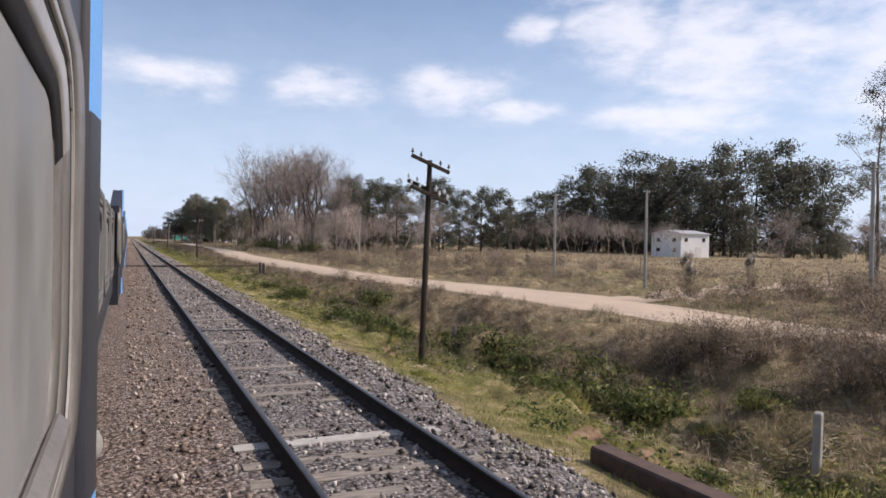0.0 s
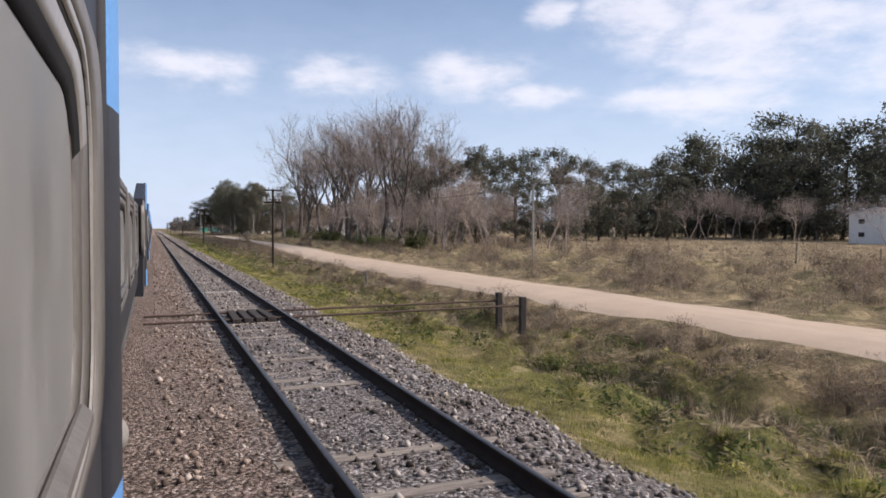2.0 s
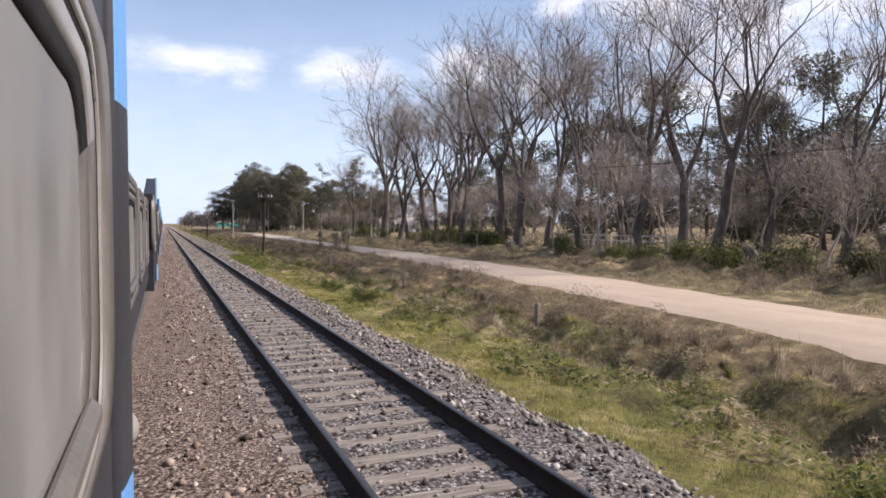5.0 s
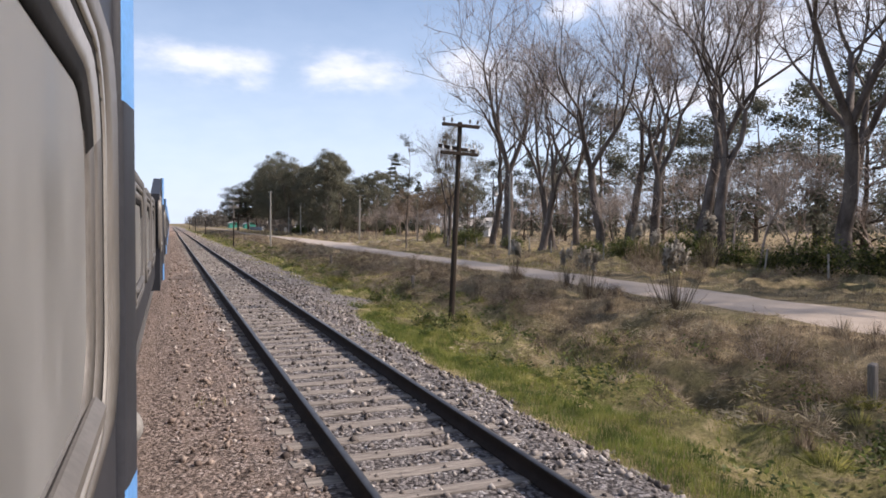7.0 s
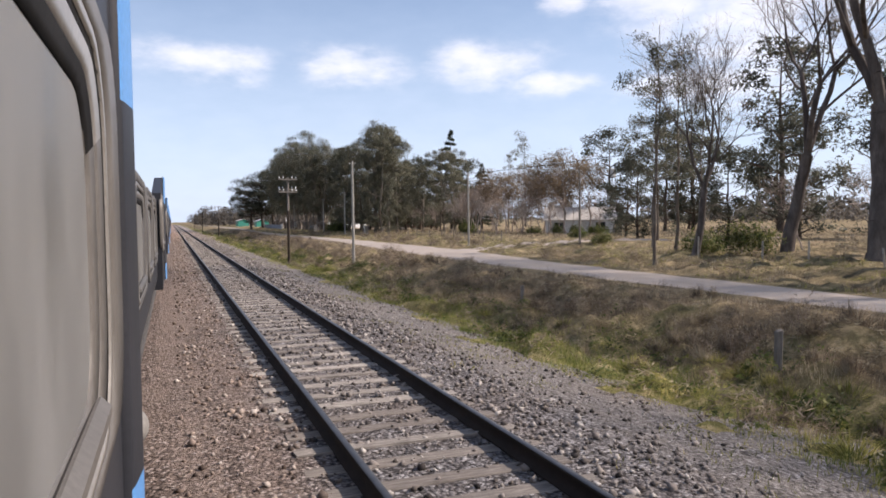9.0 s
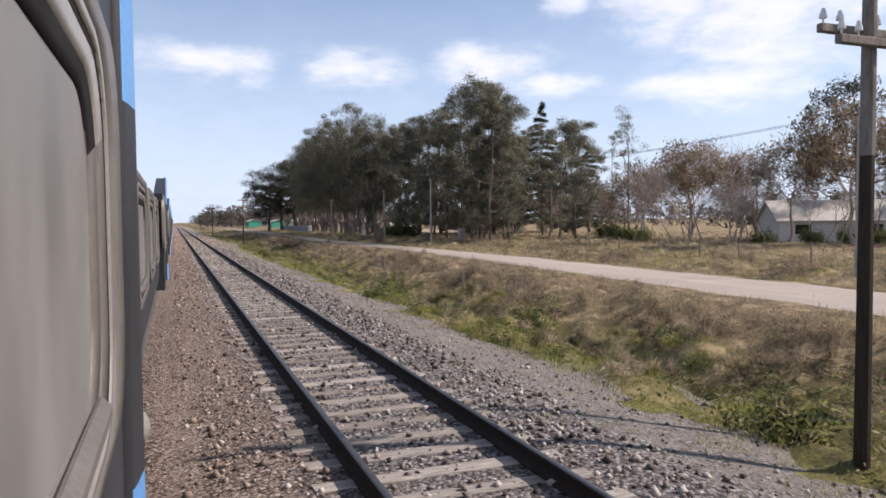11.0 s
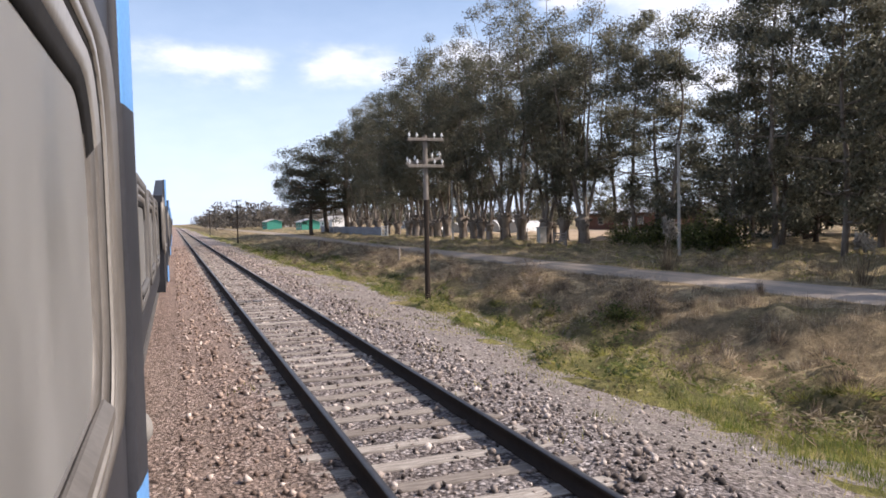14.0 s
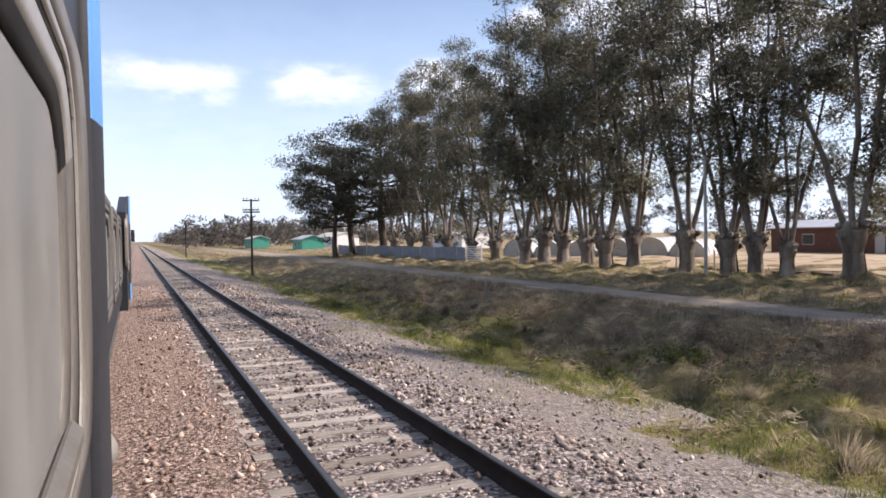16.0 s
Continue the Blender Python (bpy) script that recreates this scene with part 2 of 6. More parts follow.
def ground_mat():
    """Grass verge, ditch, dry scrub, roadside and field, one after another away from the track."""
    k = Mat("ground_cover", 0.95, 0, 0.1)
    sep = k.n.new("ShaderNodeSeparateXYZ")
    k.l.new(k.place(), sep.inputs[0])
    wide = k.math("MULTIPLY", k.math("SUBTRACT", k.noise(0.12, 5), 0.5), 7.0)
    small = k.math("MULTIPLY", k.math("SUBTRACT", k.noise(0.9, 5), 0.5), 3.0)
    zone = k.maprange(k.math("ADD", sep.outputs[0], k.math("ADD", wide, small)), 0.0, 50.0)
    col = k.ramp(zone, [(0.0, (0.15, 0.12, 0.085)), (0.10, (0.16, 0.14, 0.075)), (0.13, (0.15, 0.15, 0.05)), (0.18, (0.10, 0.11, 0.04)),
                        (0.24, (0.13, 0.105, 0.065)), (0.33, (0.19, 0.15, 0.10)), (0.42, (0.16, 0.135, 0.085)), (0.52, (0.15, 0.125, 0.075)),
                        (0.62, (0.155, 0.135, 0.08)), (0.80, (0.19, 0.155, 0.10)), (1.0, (0.205, 0.165, 0.107))])
    patch = k.maprange(k.noise(0.33, 6, 0.7), 0.42, 0.66)
    green = k.maprange(k.noise(0.21, 5, 0.65), 0.5, 0.66)
    col = k.mix(k.math("MULTIPLY", patch, 0.5), col, (0.20, 0.155, 0.105))
    col = k.mix(k.math("MULTIPLY", green, 0.4), col, (0.095, 0.115, 0.032))
    grain = k.noise(14.0, 6, 0.75)
    col = k.mix(0.75, col, k.ramp(grain, [(0.3, (0.32, 0.31, 0.30)), (0.55, (1, 1, 1)), (0.75, (1.25, 1.2, 1.1))]), "MULTIPLY")
    clod = k.noise(1.15, 8, 0.72)
    col = k.mix(k.maprange(clod, 0.52, 0.64, 0.0, 0.7), col, (0.36, 0.29, 0.18))
    col = k.mix(k.maprange(clod, 0.48, 0.37, 0.0, 0.75), col, (0.055, 0.048, 0.03))
    k.colour(k.mix(1.0, col, (1.5, 1.45, 1.38), "MULTIPLY"))
    k.bump(k.math("ADD", grain, k.noise(2.2, 5)), 0.9, 0.12)
    return k.m


def road_mat():
    k = Mat("dirt_road", 0.95, 0, 0.1)
    sep = k.n.new("ShaderNodeSeparateXYZ")
    k.l.new(k.place(), sep.inputs[0])
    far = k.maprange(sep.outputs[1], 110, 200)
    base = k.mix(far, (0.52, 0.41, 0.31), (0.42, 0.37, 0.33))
    # beyond y 285 the base is darkened, tree shade put into the colour
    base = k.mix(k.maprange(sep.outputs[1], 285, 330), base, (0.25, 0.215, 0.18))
    blot = k.maprange(k.noise(0.5, 6, 0.7), 0.35, 0.7)
    col = k.mix(k.math("MULTIPLY", blot, 0.45), base, (0.33, 0.27, 0.21))
    lane = k.noise(1.0, 4, 0.6, k.scaled((2.2, 0.12, 1)))
    col = k.mix(k.math("MULTIPLY", k.maprange(lane, 0.5, 0.7), 0.4), col, (0.58, 0.48, 0.38))
    grain = k.noise(30, 4)
    k.colour(k.mix(0.3, col, k.ramp(grain, [(0.3, (0.6, 0.6, 0.6)), (0.7, (1, 1, 1))]), "MULTIPLY"))
    k.bump(grain, 0.4, 0.02)
    return k.m


def wood_mat(name, c1, c2, stretch_z=0.15):
    k = Mat(name, 0.85, 0, 0.2)
    v = k.scaled((6, 6, 6 * stretch_z))
    grain = k.noise(3.0, 6, 0.7, v)
    k.colour(k.ramp(grain, [(0.3, c1), (0.7, c2)]))
    k.bump(grain, 0.5, 0.02)
    return k.m


def sleeper_mat():
    k = Mat("weathered_sleeper", 0.9, 0, 0.2)
    v = k.scaled((1.2, 9, 9))
    grain = k.noise(2.5, 6, 0.7, v)
    col = k.ramp(grain, [(0.28, (0.12, 0.108, 0.096)), (0.5, (0.30, 0.275, 0.25)), (0.75, (0.50, 0.47, 0.43))])
    tone = k.ramp(k.each(), [(0.0, (0.62, 0.58, 0.55)), (0.6, (0.95, 0.93, 0.90)), (0.95, (1.2, 1.18, 1.15))])
    k.colour(k.mix(1.0, col, tone, "MULTIPLY"))
    k.bump(grain, 0.6, 0.02)
    return k.m


def bark_mat(name, dark, pale, patchy=1.5):
    k = Mat(name, 0.9, 0, 0.2)
    v = k.scaled((1, 1, 0.35))
    a = k.noise(patchy, 5, 0.6, v)
    b = k.noise(14, 4, 0.6, v)
    col = k.ramp(a, [(0.38, dark), (0.62, pale)])
    k.colour(k.mix(0.5, col, k.ramp(b, [(0.3, (0.45, 0.43, 0.42)), (0.7, (1, 1, 1))]), "MULTIPLY"))
    k.bump(b, 0.5, 0.03)
    return k.m


def dusty_glass():
    k = Mat("dusty_window_glass", 0.4, 0, 0.3)
    dirt = k.noise(5, 5, 0.6, k.scaled((1, 1, 0.4)))
    # pale base holds both the dust and a painted reflection of the sky
    k.colour(k.ramp(dirt, [(0.3, (0.285, 0.285, 0.275)), (0.7, (0.39, 0.39, 0.38))]))
    k.roughness(k.maprange(dirt, 0.3, 0.7, 0.30, 0.5))
    return k.m


BALLAST, STONE, GROUND, ROAD = ballast_mat(), stone_mat(), ground_mat(), road_mat()
SLEEPER = sleeper_mat()
RAIL_SIDE = plain("rusty_rail_steel", (0.026, 0.02, 0.018), (0.05, 0.036, 0.03), 4, 0.8, 0.2)
RAIL_TOP = plain("worn_rail_head", (0.09, 0.085, 0.085), (0.15, 0.145, 0.14), 6, 0.42, 0.7, 0.5, 0.05)
POLE_WOOD = wood_mat("dark_pole_wood", (0.021, 0.016, 0.013), (0.057, 0.043, 0.033))
GREY_WOOD = wood_mat("grey_post_wood", (0.12, 0.105, 0.09), (0.27, 0.24, 0.21))
CONCRETE = plain("weathered_concrete", (0.30, 0.285, 0.26), (0.42, 0.40, 0.36), 3, 0.9)
PORCELAIN = plain("white_porcelain", (0.72, 0.72, 0.70), (0.8, 0.8, 0.78), 8, 0.25, 0, 0.5, 0.0)
IRON = plain("dark_iron", (0.035, 0.032, 0.03), (0.07, 0.055, 0.048), 6, 0.65, 0.5)
RUST = plain("rusted_pipe", (0.085, 0.06, 0.05), (0.15, 0.10, 0.08), 6, 0.8, 0.2)
TARRED = wood_mat("tarred_timber", (0.03, 0.026, 0.024), (0.075, 0.065, 0.06))
BARK_GREY = bark_mat("grey_brown_bark", (0.086, 0.071, 0.064), (0.179, 0.154, 0.138))
TWIG = bark_mat("thin_twig_bark", (0.295, 0.242, 0.21), (0.50, 0.42, 0.365))
BARK_EUC = bark_mat("peeling_pale_bark", (0.098, 0.075, 0.058), (0.270, 0.236, 0.202), 0.8)
BARK_DARK = bark_mat("dark_conifer_bark", (0.07, 0.055, 0.045), (0.13, 0.10, 0.08))
LEAF_EUC = leafy("eucalyptus_leaves", [(0.080, 0.087, 0.064), (0.133, 0.138, 0.100), (0.196, 0.192, 0.136), (0.282, 0.258, 0.184)], 0.5, 0.4)
LEAF_DARK = leafy("dark_evergreen_leaves", [(0.062, 0.070, 0.054), (0.102, 0.109, 0.082), (0.165, 0.162, 0.118)])
LEAF_PINE = leafy("blue_green_needles", [(0.034, 0.045, 0.034), (0.056, 0.072, 0.049), (0.084, 0.101, 0.067)])
LEAF_STRAW = leafy("straw_coloured_leaves", [(0.15, 0.11, 0.075), (0.24, 0.18, 0.12), (0.33, 0.26, 0.18)])
GRASS_GREEN = leafy("green_grass_blades", [(0.10, 0.112, 0.030), (0.215, 0.222, 0.055), (0.36, 0.335, 0.10), (0.52, 0.445, 0.20)], clump=2.0)
GRASS_DRY = leafy("dry_grass_blades", [(0.115, 0.088, 0.066), (0.23, 0.182, 0.132), (0.37, 0.305, 0.215), (0.53, 0.455, 0.33)], clump=2.0)
LEAF_SHRUB = leafy("dull_shrub_twigs", [(0.095, 0.073, 0.055), (0.20, 0.155, 0.113), (0.33, 0.262, 0.19), (0.46, 0.385, 0.28)], clump=2.0)
LEAF_BRAMBLE = leafy("bramble_leaves", [(0.045, 0.062, 0.024), (0.095, 0.125, 0.038), (0.17, 0.19, 0.06), (0.29, 0.28, 0.11)], clump=2.0)
# distance haze of the horizon woods is put into these pale tones
DISTANT = leafy("hazy_far_foliage", [(0.12, 0.115, 0.10), (0.17, 0.155, 0.135), (0.23, 0.205, 0.175)])
PLUME = leafy("pale_reed_plumes", [(0.38, 0.33, 0.26), (0.52, 0.47, 0.39), (0.62, 0.57, 0.5)])
WHITE_WALL = plain("white_painted_wall", (0.70, 0.70, 0.69), (0.80, 0.80, 0.79), 1.2, 0.8)
METAL_ROOF = plain("galvanised_roof", (0.50, 0.51, 0.53), (0.62, 0.62, 0.63), 1.0, 0.45, 0.3, 0.4)
BRICK_WALL = plain("red_brick_masonry", (0.150, 0.075, 0.056), (0.217, 0.112, 0.083), 2.0, 0.9)
TILE_ROOF = plain("pale_tile_roof", (0.50, 0.47, 0.43), (0.62, 0.59, 0.55), 2.0, 0.8)
WINDOW_DARK = plain("dark_window_glass", (0.02, 0.022, 0.025), (0.035, 0.037, 0.04), 3, 0.12, 0, 0.5, 0)
BLUE_GREY = plain("blue_grey_sheet_fence", (0.15, 0.165, 0.20), (0.22, 0.235, 0.27), 1.5, 0.6, 0.1)
TEAL = plain("teal_green_paint", (0.05, 0.30, 0.22), (0.08, 0.38, 0.29), 2.0, 0.6)
WHITE_WOOD = plain("white_painted_wood", (0.62, 0.60, 0.56), (0.72, 0.70, 0.66), 3.0, 0.7)
SAND_GROUND = plain("bare_pale_earth", (0.40, 0.30, 0.20), (0.48, 0.37, 0.26), 0.5, 0.95)
COACH_BLUE = plain("light_blue_coach_paint", (0.10, 0.29, 0.62), (0.13, 0.34, 0.68), 1.5, 0.42, 0, 0.4, 0.05)
COACH_DARK = plain("dark_window_band_paint", (0.026, 0.028, 0.034), (0.042, 0.043, 0.050), 2.0, 0.5, 0, 0.25, 0.05)
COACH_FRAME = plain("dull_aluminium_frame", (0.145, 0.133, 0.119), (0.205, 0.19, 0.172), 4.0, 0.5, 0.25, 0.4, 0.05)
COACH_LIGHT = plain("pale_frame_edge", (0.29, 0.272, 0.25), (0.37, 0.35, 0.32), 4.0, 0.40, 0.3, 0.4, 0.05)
# the seal's rubber, also the painted shade under the window head
RUBBER_AND_SHADE = plain("black_rubber_and_shade", (0.010, 0.0095, 0.009), (0.02, 0.019, 0.018), 6.0, 0.85, 0, 0.1, 0.05)
GLASS_DUSTY = dusty_glass()
STEEL_GREY = plain("grey_underframe_steel", (0.09, 0.088, 0.085), (0.15, 0.145, 0.14), 4.0, 0.7, 0.2)
PALE_GREY = plain("pale_grey_axle_cover", (0.20, 0.19, 0.175), (0.28, 0.265, 0.24), 6.0, 0.75)
RED_EARTH = plain("bare_reddish_earth", (0.17, 0.105, 0.065), (0.29, 0.20, 0.135), 2.5, 0.95, 0, 0.1, 0.9, 18)
PALE_SHEET = plain("pale_plastic_sheeting", (0.46, 0.47, 0.47), (0.60, 0.60, 0.58), 1.2, 0.5, 0, 0.4, 0.05)
STRAW_MAT = leafy("flattened_straw", [(0.17, 0.135, 0.085), (0.30, 0.245, 0.155), (0.43, 0.36, 0.24), (0.52, 0.45, 0.32)], clump=2.0)
GRASS_FRESH = leafy("fresh_green_grass", [(0.07, 0.10, 0.024), (0.125, 0.165, 0.036), (0.20, 0.23, 0.055), (0.30, 0.30, 0.09)], clump=2.0)
BLEACHED = plain("bleached_sleeper", (0.377, 0.361, 0.328), (0.508, 0.492, 0.459), 5.0, 0.9, 0, 0.2, 0.5, 30)

# ---------------------------------------------------------------- mesh helpers
rng = np.random.default_rng(11)


def mesh_of(name, verts, faces, mats, which=None):
    """A mesh from arrays: faces all of one width; which: the material slot of each face."""
    verts, faces = np.asarray(verts, np.float32), np.asarray(faces, np.int32)
    me = bpy.data.meshes.new(name)
    me.vertices.add(len(verts))
    me.vertices.foreach_set("co", verts.ravel())
    k = faces.shape[1]
    me.loops.add(faces.size)
    me.loops.foreach_set("vertex_index", faces.ravel())
    me.polygons.add(len(faces))
    me.polygons.foreach_set("loop_start", np.arange(0, faces.size, k, dtype=np.int32))
    for m in (mats if isinstance(mats, (list, tuple)) else [mats]):
        me.materials.append(m)
    if which is not None:
        me.polygons.foreach_set("material_index", np.asarray(which, np.int32))
    me.update(calc_edges=True)
    me.validate()
    return me


def smooth(me):
    me.polygons.foreach_set("use_smooth", np.ones(len(me.polygons), bool))
    return me


def bm_mesh(name, bm, mats):
    bmesh.ops.recalc_face_normals(bm, faces=bm.faces)
    me = bpy.data.meshes.new(name)
    bm.to_mesh(me)
    bm.free()
    for m in (mats if isinstance(mats, (list, tuple)) else [mats]):
        me.materials.append(m)
    return me


def part(name, data, material, parent, label=""):
    """Links a bmesh or a mesh as one object under a thing."""
    me = data if isinstance(data, bpy.types.Mesh) else bm_mesh(name, data, material)
    ob = new(name, me)
    ob.parent = parent
    return tagged(ob, label)


def base(name, x, y, z, label, category, group="", kind="", turn=0.0):
    ob = new(name)
    ob.empty_display_size = 0.2
    ob.matrix_basis = pose(x, y, z, 0, 0, turn)
    return tagged(ob, label, category, group, kind)


def block(x0, x1, y0, y1, z0, z1, bevel=0.0, bm=None):
    bm = bm or bmesh.new()
    got = bmesh.ops.create_cube(bm, size=1)["verts"]
    for v in got:
        v.co = Vector(((x0 + x1) / 2 + v.co.x * (x1 - x0), (y0 + y1) / 2 + v.co.y * (y1 - y0), (z0 + z1) / 2 + v.co.z * (z1 - z0)))
    if bevel:
        edges = {e for v in got for e in v.link_edges}
        bmesh.ops.bevel(bm, geom=list(edges), offset=bevel, segments=1, affect="EDGES")
    return bm


def rod(p, q, r0, r1=None, sides=8, bm=None):
    """A tapered round bar from p to q."""
    bm = bm or bmesh.new()
    p, q = Vector(p), Vector(q)
    got = bmesh.ops.create_cone(bm, cap_ends=True, segments=sides, radius1=r0, radius2=r0 if r1 is None else r1, depth=(q - p).length)["verts"]
    m = Matrix.Translation((p + q) / 2) @ (q - p).to_track_quat("Z", "Y").to_matrix().to_4x4()
    bmesh.ops.transform(bm, matrix=m, verts=got)
    return bm


def wave(x, y, s, seed=0.0):
    """Smooth uneven values between -1 and 1 over the plan, for arrays."""
    x, y = np.asarray(x, float) / s + seed * 7.31, np.asarray(y, float) / s - seed * 3.77
    return (np.sin(x * 1.9 + 1.3 * np.sin(y * 1.1 + seed)) + np.sin(y * 2.3 + 1.7 * np.sin(x * 0.9 - seed))
            + np.sin((x + y) * 1.37 + seed) + np.sin((x - y) * 2.71 + 2.0 * np.sin(y * 0.7))) / 4


# ---------------------------------------------------------------- lie of the land
PROFILE_X = [-4000, -14, -6, 4.5, 5.6, 7.0, 8.2, 9.6, 11.0, 12.6, 14.5, 16.0, 24.0, 27.0, 32.0, 40.0, 120.0, 5000.0]
PROFILE_Z = [-0.6, -0.6, -0.5, -0.45, -0.55, -0.68, -0.76, -0.95, -1.02, -0.82, -0.45, -0.33, -0.33, -0.4, -0.15, 0.0, 0.1, 0.0]
SHOULDER_Y = [-60, 0, 100, 150, 168, 179, 205, 280, 310, 324, 336, 350, 900]
SHOULDER_X = [5.5, 5.5, 5.7, 5.4, 5.3, 6.9, 7.2, 7.1, 6.6, 7.7, 8.3, 7.4, 7.3]
ROAD_Y = [-60, 0, 20, 32, 50, 80, 115, 140, 170, 200, 230, 250, 280, 300, 335, 365, 385, 420, 470, 560, 900]
ROAD_IN = [19.5, 18.5, 17.4, 16.4, 14.4, 13.5, 13.6, 15.3, 16.8, 18.0, 17.2, 17.4, 18.9, 18.9, 17.4, 18.6, 18.6, 19.0, 20.0, 20.0, 20.0]
ROAD_OUT = [23.5, 22.5, 22.4, 23.5, 18.6, 18.0, 18.4, 20.6, 21.4, 21.2, 21.6, 23.8, 23.6, 22.8, 21.2, 21.2, 21.0, 23.0, 25.0, 25.0, 25.0]


def road_edges(y):
    return np.interp(y, ROAD_Y, ROAD_IN), np.interp(y, ROAD_Y, ROAD_OUT)


def land(x, y):
    x, y = np.asarray(x, float), np.asarray(y, float)
    z = np.interp(x, PROFILE_X, PROFILE_Z)
    early = np.clip((70 - y) / 50, 0, 1) * np.clip((x - 5.5) / 2, 0, 1) * np.clip((14.0 - x) / 2.5, 0, 1)
    z = z - 0.38 * early
    a, b = road_edges(y)
    off_road = np.clip(np.maximum(a - 0.6 - x, x - b - 0.6) / 1.5, 0, 1)
    verge = np.clip((x - 5.6) / 1.5, 0, 1) * off_road
    near = np.clip((60 - x) / 20, 0, 1)
    # a ragged cut ditch with steep little banks
    left = np.maximum(8.7, np.interp(y, SHOULDER_Y, SHOULDER_X) + 1.2) + 0.55 * wave(y, 0 * y, 3.1, 11) + 0.25 * wave(y, 0 * y, 0.9, 12)
    right = 11.0 + 0.6 * wave(y, 0 * y, 3.7, 13) + 0.3 * wave(y, 0 * y, 1.0, 14)
    cut = np.clip((x - left) / 0.45, 0, 1) * np.clip((right - x) / 0.35, 0, 1)
    z = z - 0.34 * cut * np.clip((430 - y) / 30, 0, 1) * np.clip(0.75 + 0.6 * wave(y, 0 * y, 5.0, 15), 0.15, 1.3)
    return z + verge * near * (0.24 * wave(x, y, 2.1, 1) + 0.30 * wave(x, y, 0.9, 2) + 0.15 * wave(x, y, 0.42, 3))


def grid(xs, ys, height):
    gx, gy = np.meshgrid(xs, ys)
    v = np.stack([gx, gy, height(gx, gy)], -1).reshape(-1, 3)
    n, m = len(xs), len(ys)
    i = (np.arange(m - 1)[:, None] * n + np.arange(n - 1)[None, :]).ravel()
    return v, np.stack([i, i + 1, i + n + 1, i + n], 1)


xs = np.concatenate([[-5000, -1500, -400, -120, -40, -20, -12], np.arange(-7, 5, 2.0), np.arange(5.0, 15, 0.24), np.arange(15, 34, 0.4), np.arange(34, 120, 4.0), [130, 160, 220, 320, 600, 1200, 2500, 5000]])
ys = np.concatenate([[-3000, -900, -300, -120, -60], np.arange(-30, 480, 0.6), np.arange(481, 520, 2.0), np.arange(522, 700, 8.0), [740, 850, 1000, 1500, 2500, 5000]])
v, f = grid(xs, ys, land)
ground = tagged(new("ground", smooth(mesh_of("ground", v, f, GROUND))), "rough verge, ditch and dry pasture beside the railway", "ground", kind="structure")

# dirt road beside the line, its edge ragged
ry = np.concatenate([np.arange(-60, 480, 1.2), np.arange(482, 900, 12.0)])
ra, rb = road_edges(ry)
ra, rb = ra + 0.35 * wave(ry, 0 * ry, 2.0, 4) + 0.2 * wave(ry, 0 * ry, 0.8, 5), rb + 0.4 * wave(ry, 0 * ry, 2.3, 6) + 0.2 * wave(ry, 0 * ry, 0.7, 7)
cols = np.linspace(0, 1, 9)
rx = ra[:, None] + (rb - ra)[:, None] * cols
rz = land(rx, ry[:, None] + 0 * rx) + 0.03 + 0.02 * np.sin(cols * math.pi)[None, :]
rz[:, 0] -= 0.06
rz[:, -1] -= 0.06
n, m = 9, len(ry)
i = (np.arange(m - 1)[:, None] * n + np.arange(n - 1)[None, :]).ravel()
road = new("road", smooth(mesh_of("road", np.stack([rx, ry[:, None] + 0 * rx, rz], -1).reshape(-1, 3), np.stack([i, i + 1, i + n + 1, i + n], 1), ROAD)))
tagged(road, "pale unpaved dirt road with worn wheel tracks", "road", kind="structure")


def side_road(name, points, width):
    """A dirt branch that leaves the road along a few given points."""
    px = np.interp(np.linspace(0, 1, 40), np.linspace(0, 1, len(points)), [p[0] for p in points])
    py = np.interp(np.linspace(0, 1, 40), np.linspace(0, 1, len(points)), [p[1] for p in points])
    dx, dy = np.gradient(px), np.gradient(py)
    s = np.hypot(dx, dy)
    nx, ny = -dy / s, dx / s
    w = np.linspace(-0.5, 0.5, 5)[None, :] * (width + 0.4 * wave(px, py, 1.7, 3))[:, None]
    gx, gy = px[:, None] + nx[:, None] * w, py[:, None] + ny[:, None] * w
    gz = land(gx, gy) + 0.05
    gz[:, 0] -= 0.1
    gz[:, -1] -= 0.1
    k = (np.arange(39)[:, None] * 5 + np.arange(4)[None, :]).ravel()
    ob = new(name, smooth(mesh_of(name, np.stack([gx, gy, gz], -1).reshape(-1, 3), np.stack([k, k + 1, k + 6, k + 5], 1), ROAD)))
    return tagged(ob, "branch of the pale dirt road", "road", kind="structure")


side_road("road_branch", [(20, 27), (24, 29), (28, 30.5), (34, 31), (44, 30)], 4.0)
side_road("road_branch", [(21, 246), (25, 252), (31, 254), (40, 253), (60, 250)], 3.2)

# ---------------------------------------------------------------- ballast, sleepers, rails


def bed(x, y):
    w = np.interp(y, SHOULDER_Y, SHOULDER_X) + 0.35 * wave(y, 0 * y, 1.7, 8) + 0.2 * wave(y, 0 * y, 0.6, 9)
    slope = np.clip((x - 4.3) / np.maximum(w - 4.3, 0.4), 0, 3.0)
    top = -0.205 + 0.02 * wave(x, y, 0.5, 3) - 0.03 * np.clip((0.6 - x) / 1.5, 0, 1)
    return top + (-0.62 - top) * slope ** 1.2


bx = np.concatenate([[-6.5, -4, -2, -1], np.arange(-0.4, 9.4, 0.22)])
by = np.concatenate([np.arange(-30, 460, 0.55), np.arange(462, 900, 15.0)])
v, f = grid(bx, by, bed)
v[:, 2] -= np.where(v[:, 0] < -6, 0.5, 0)
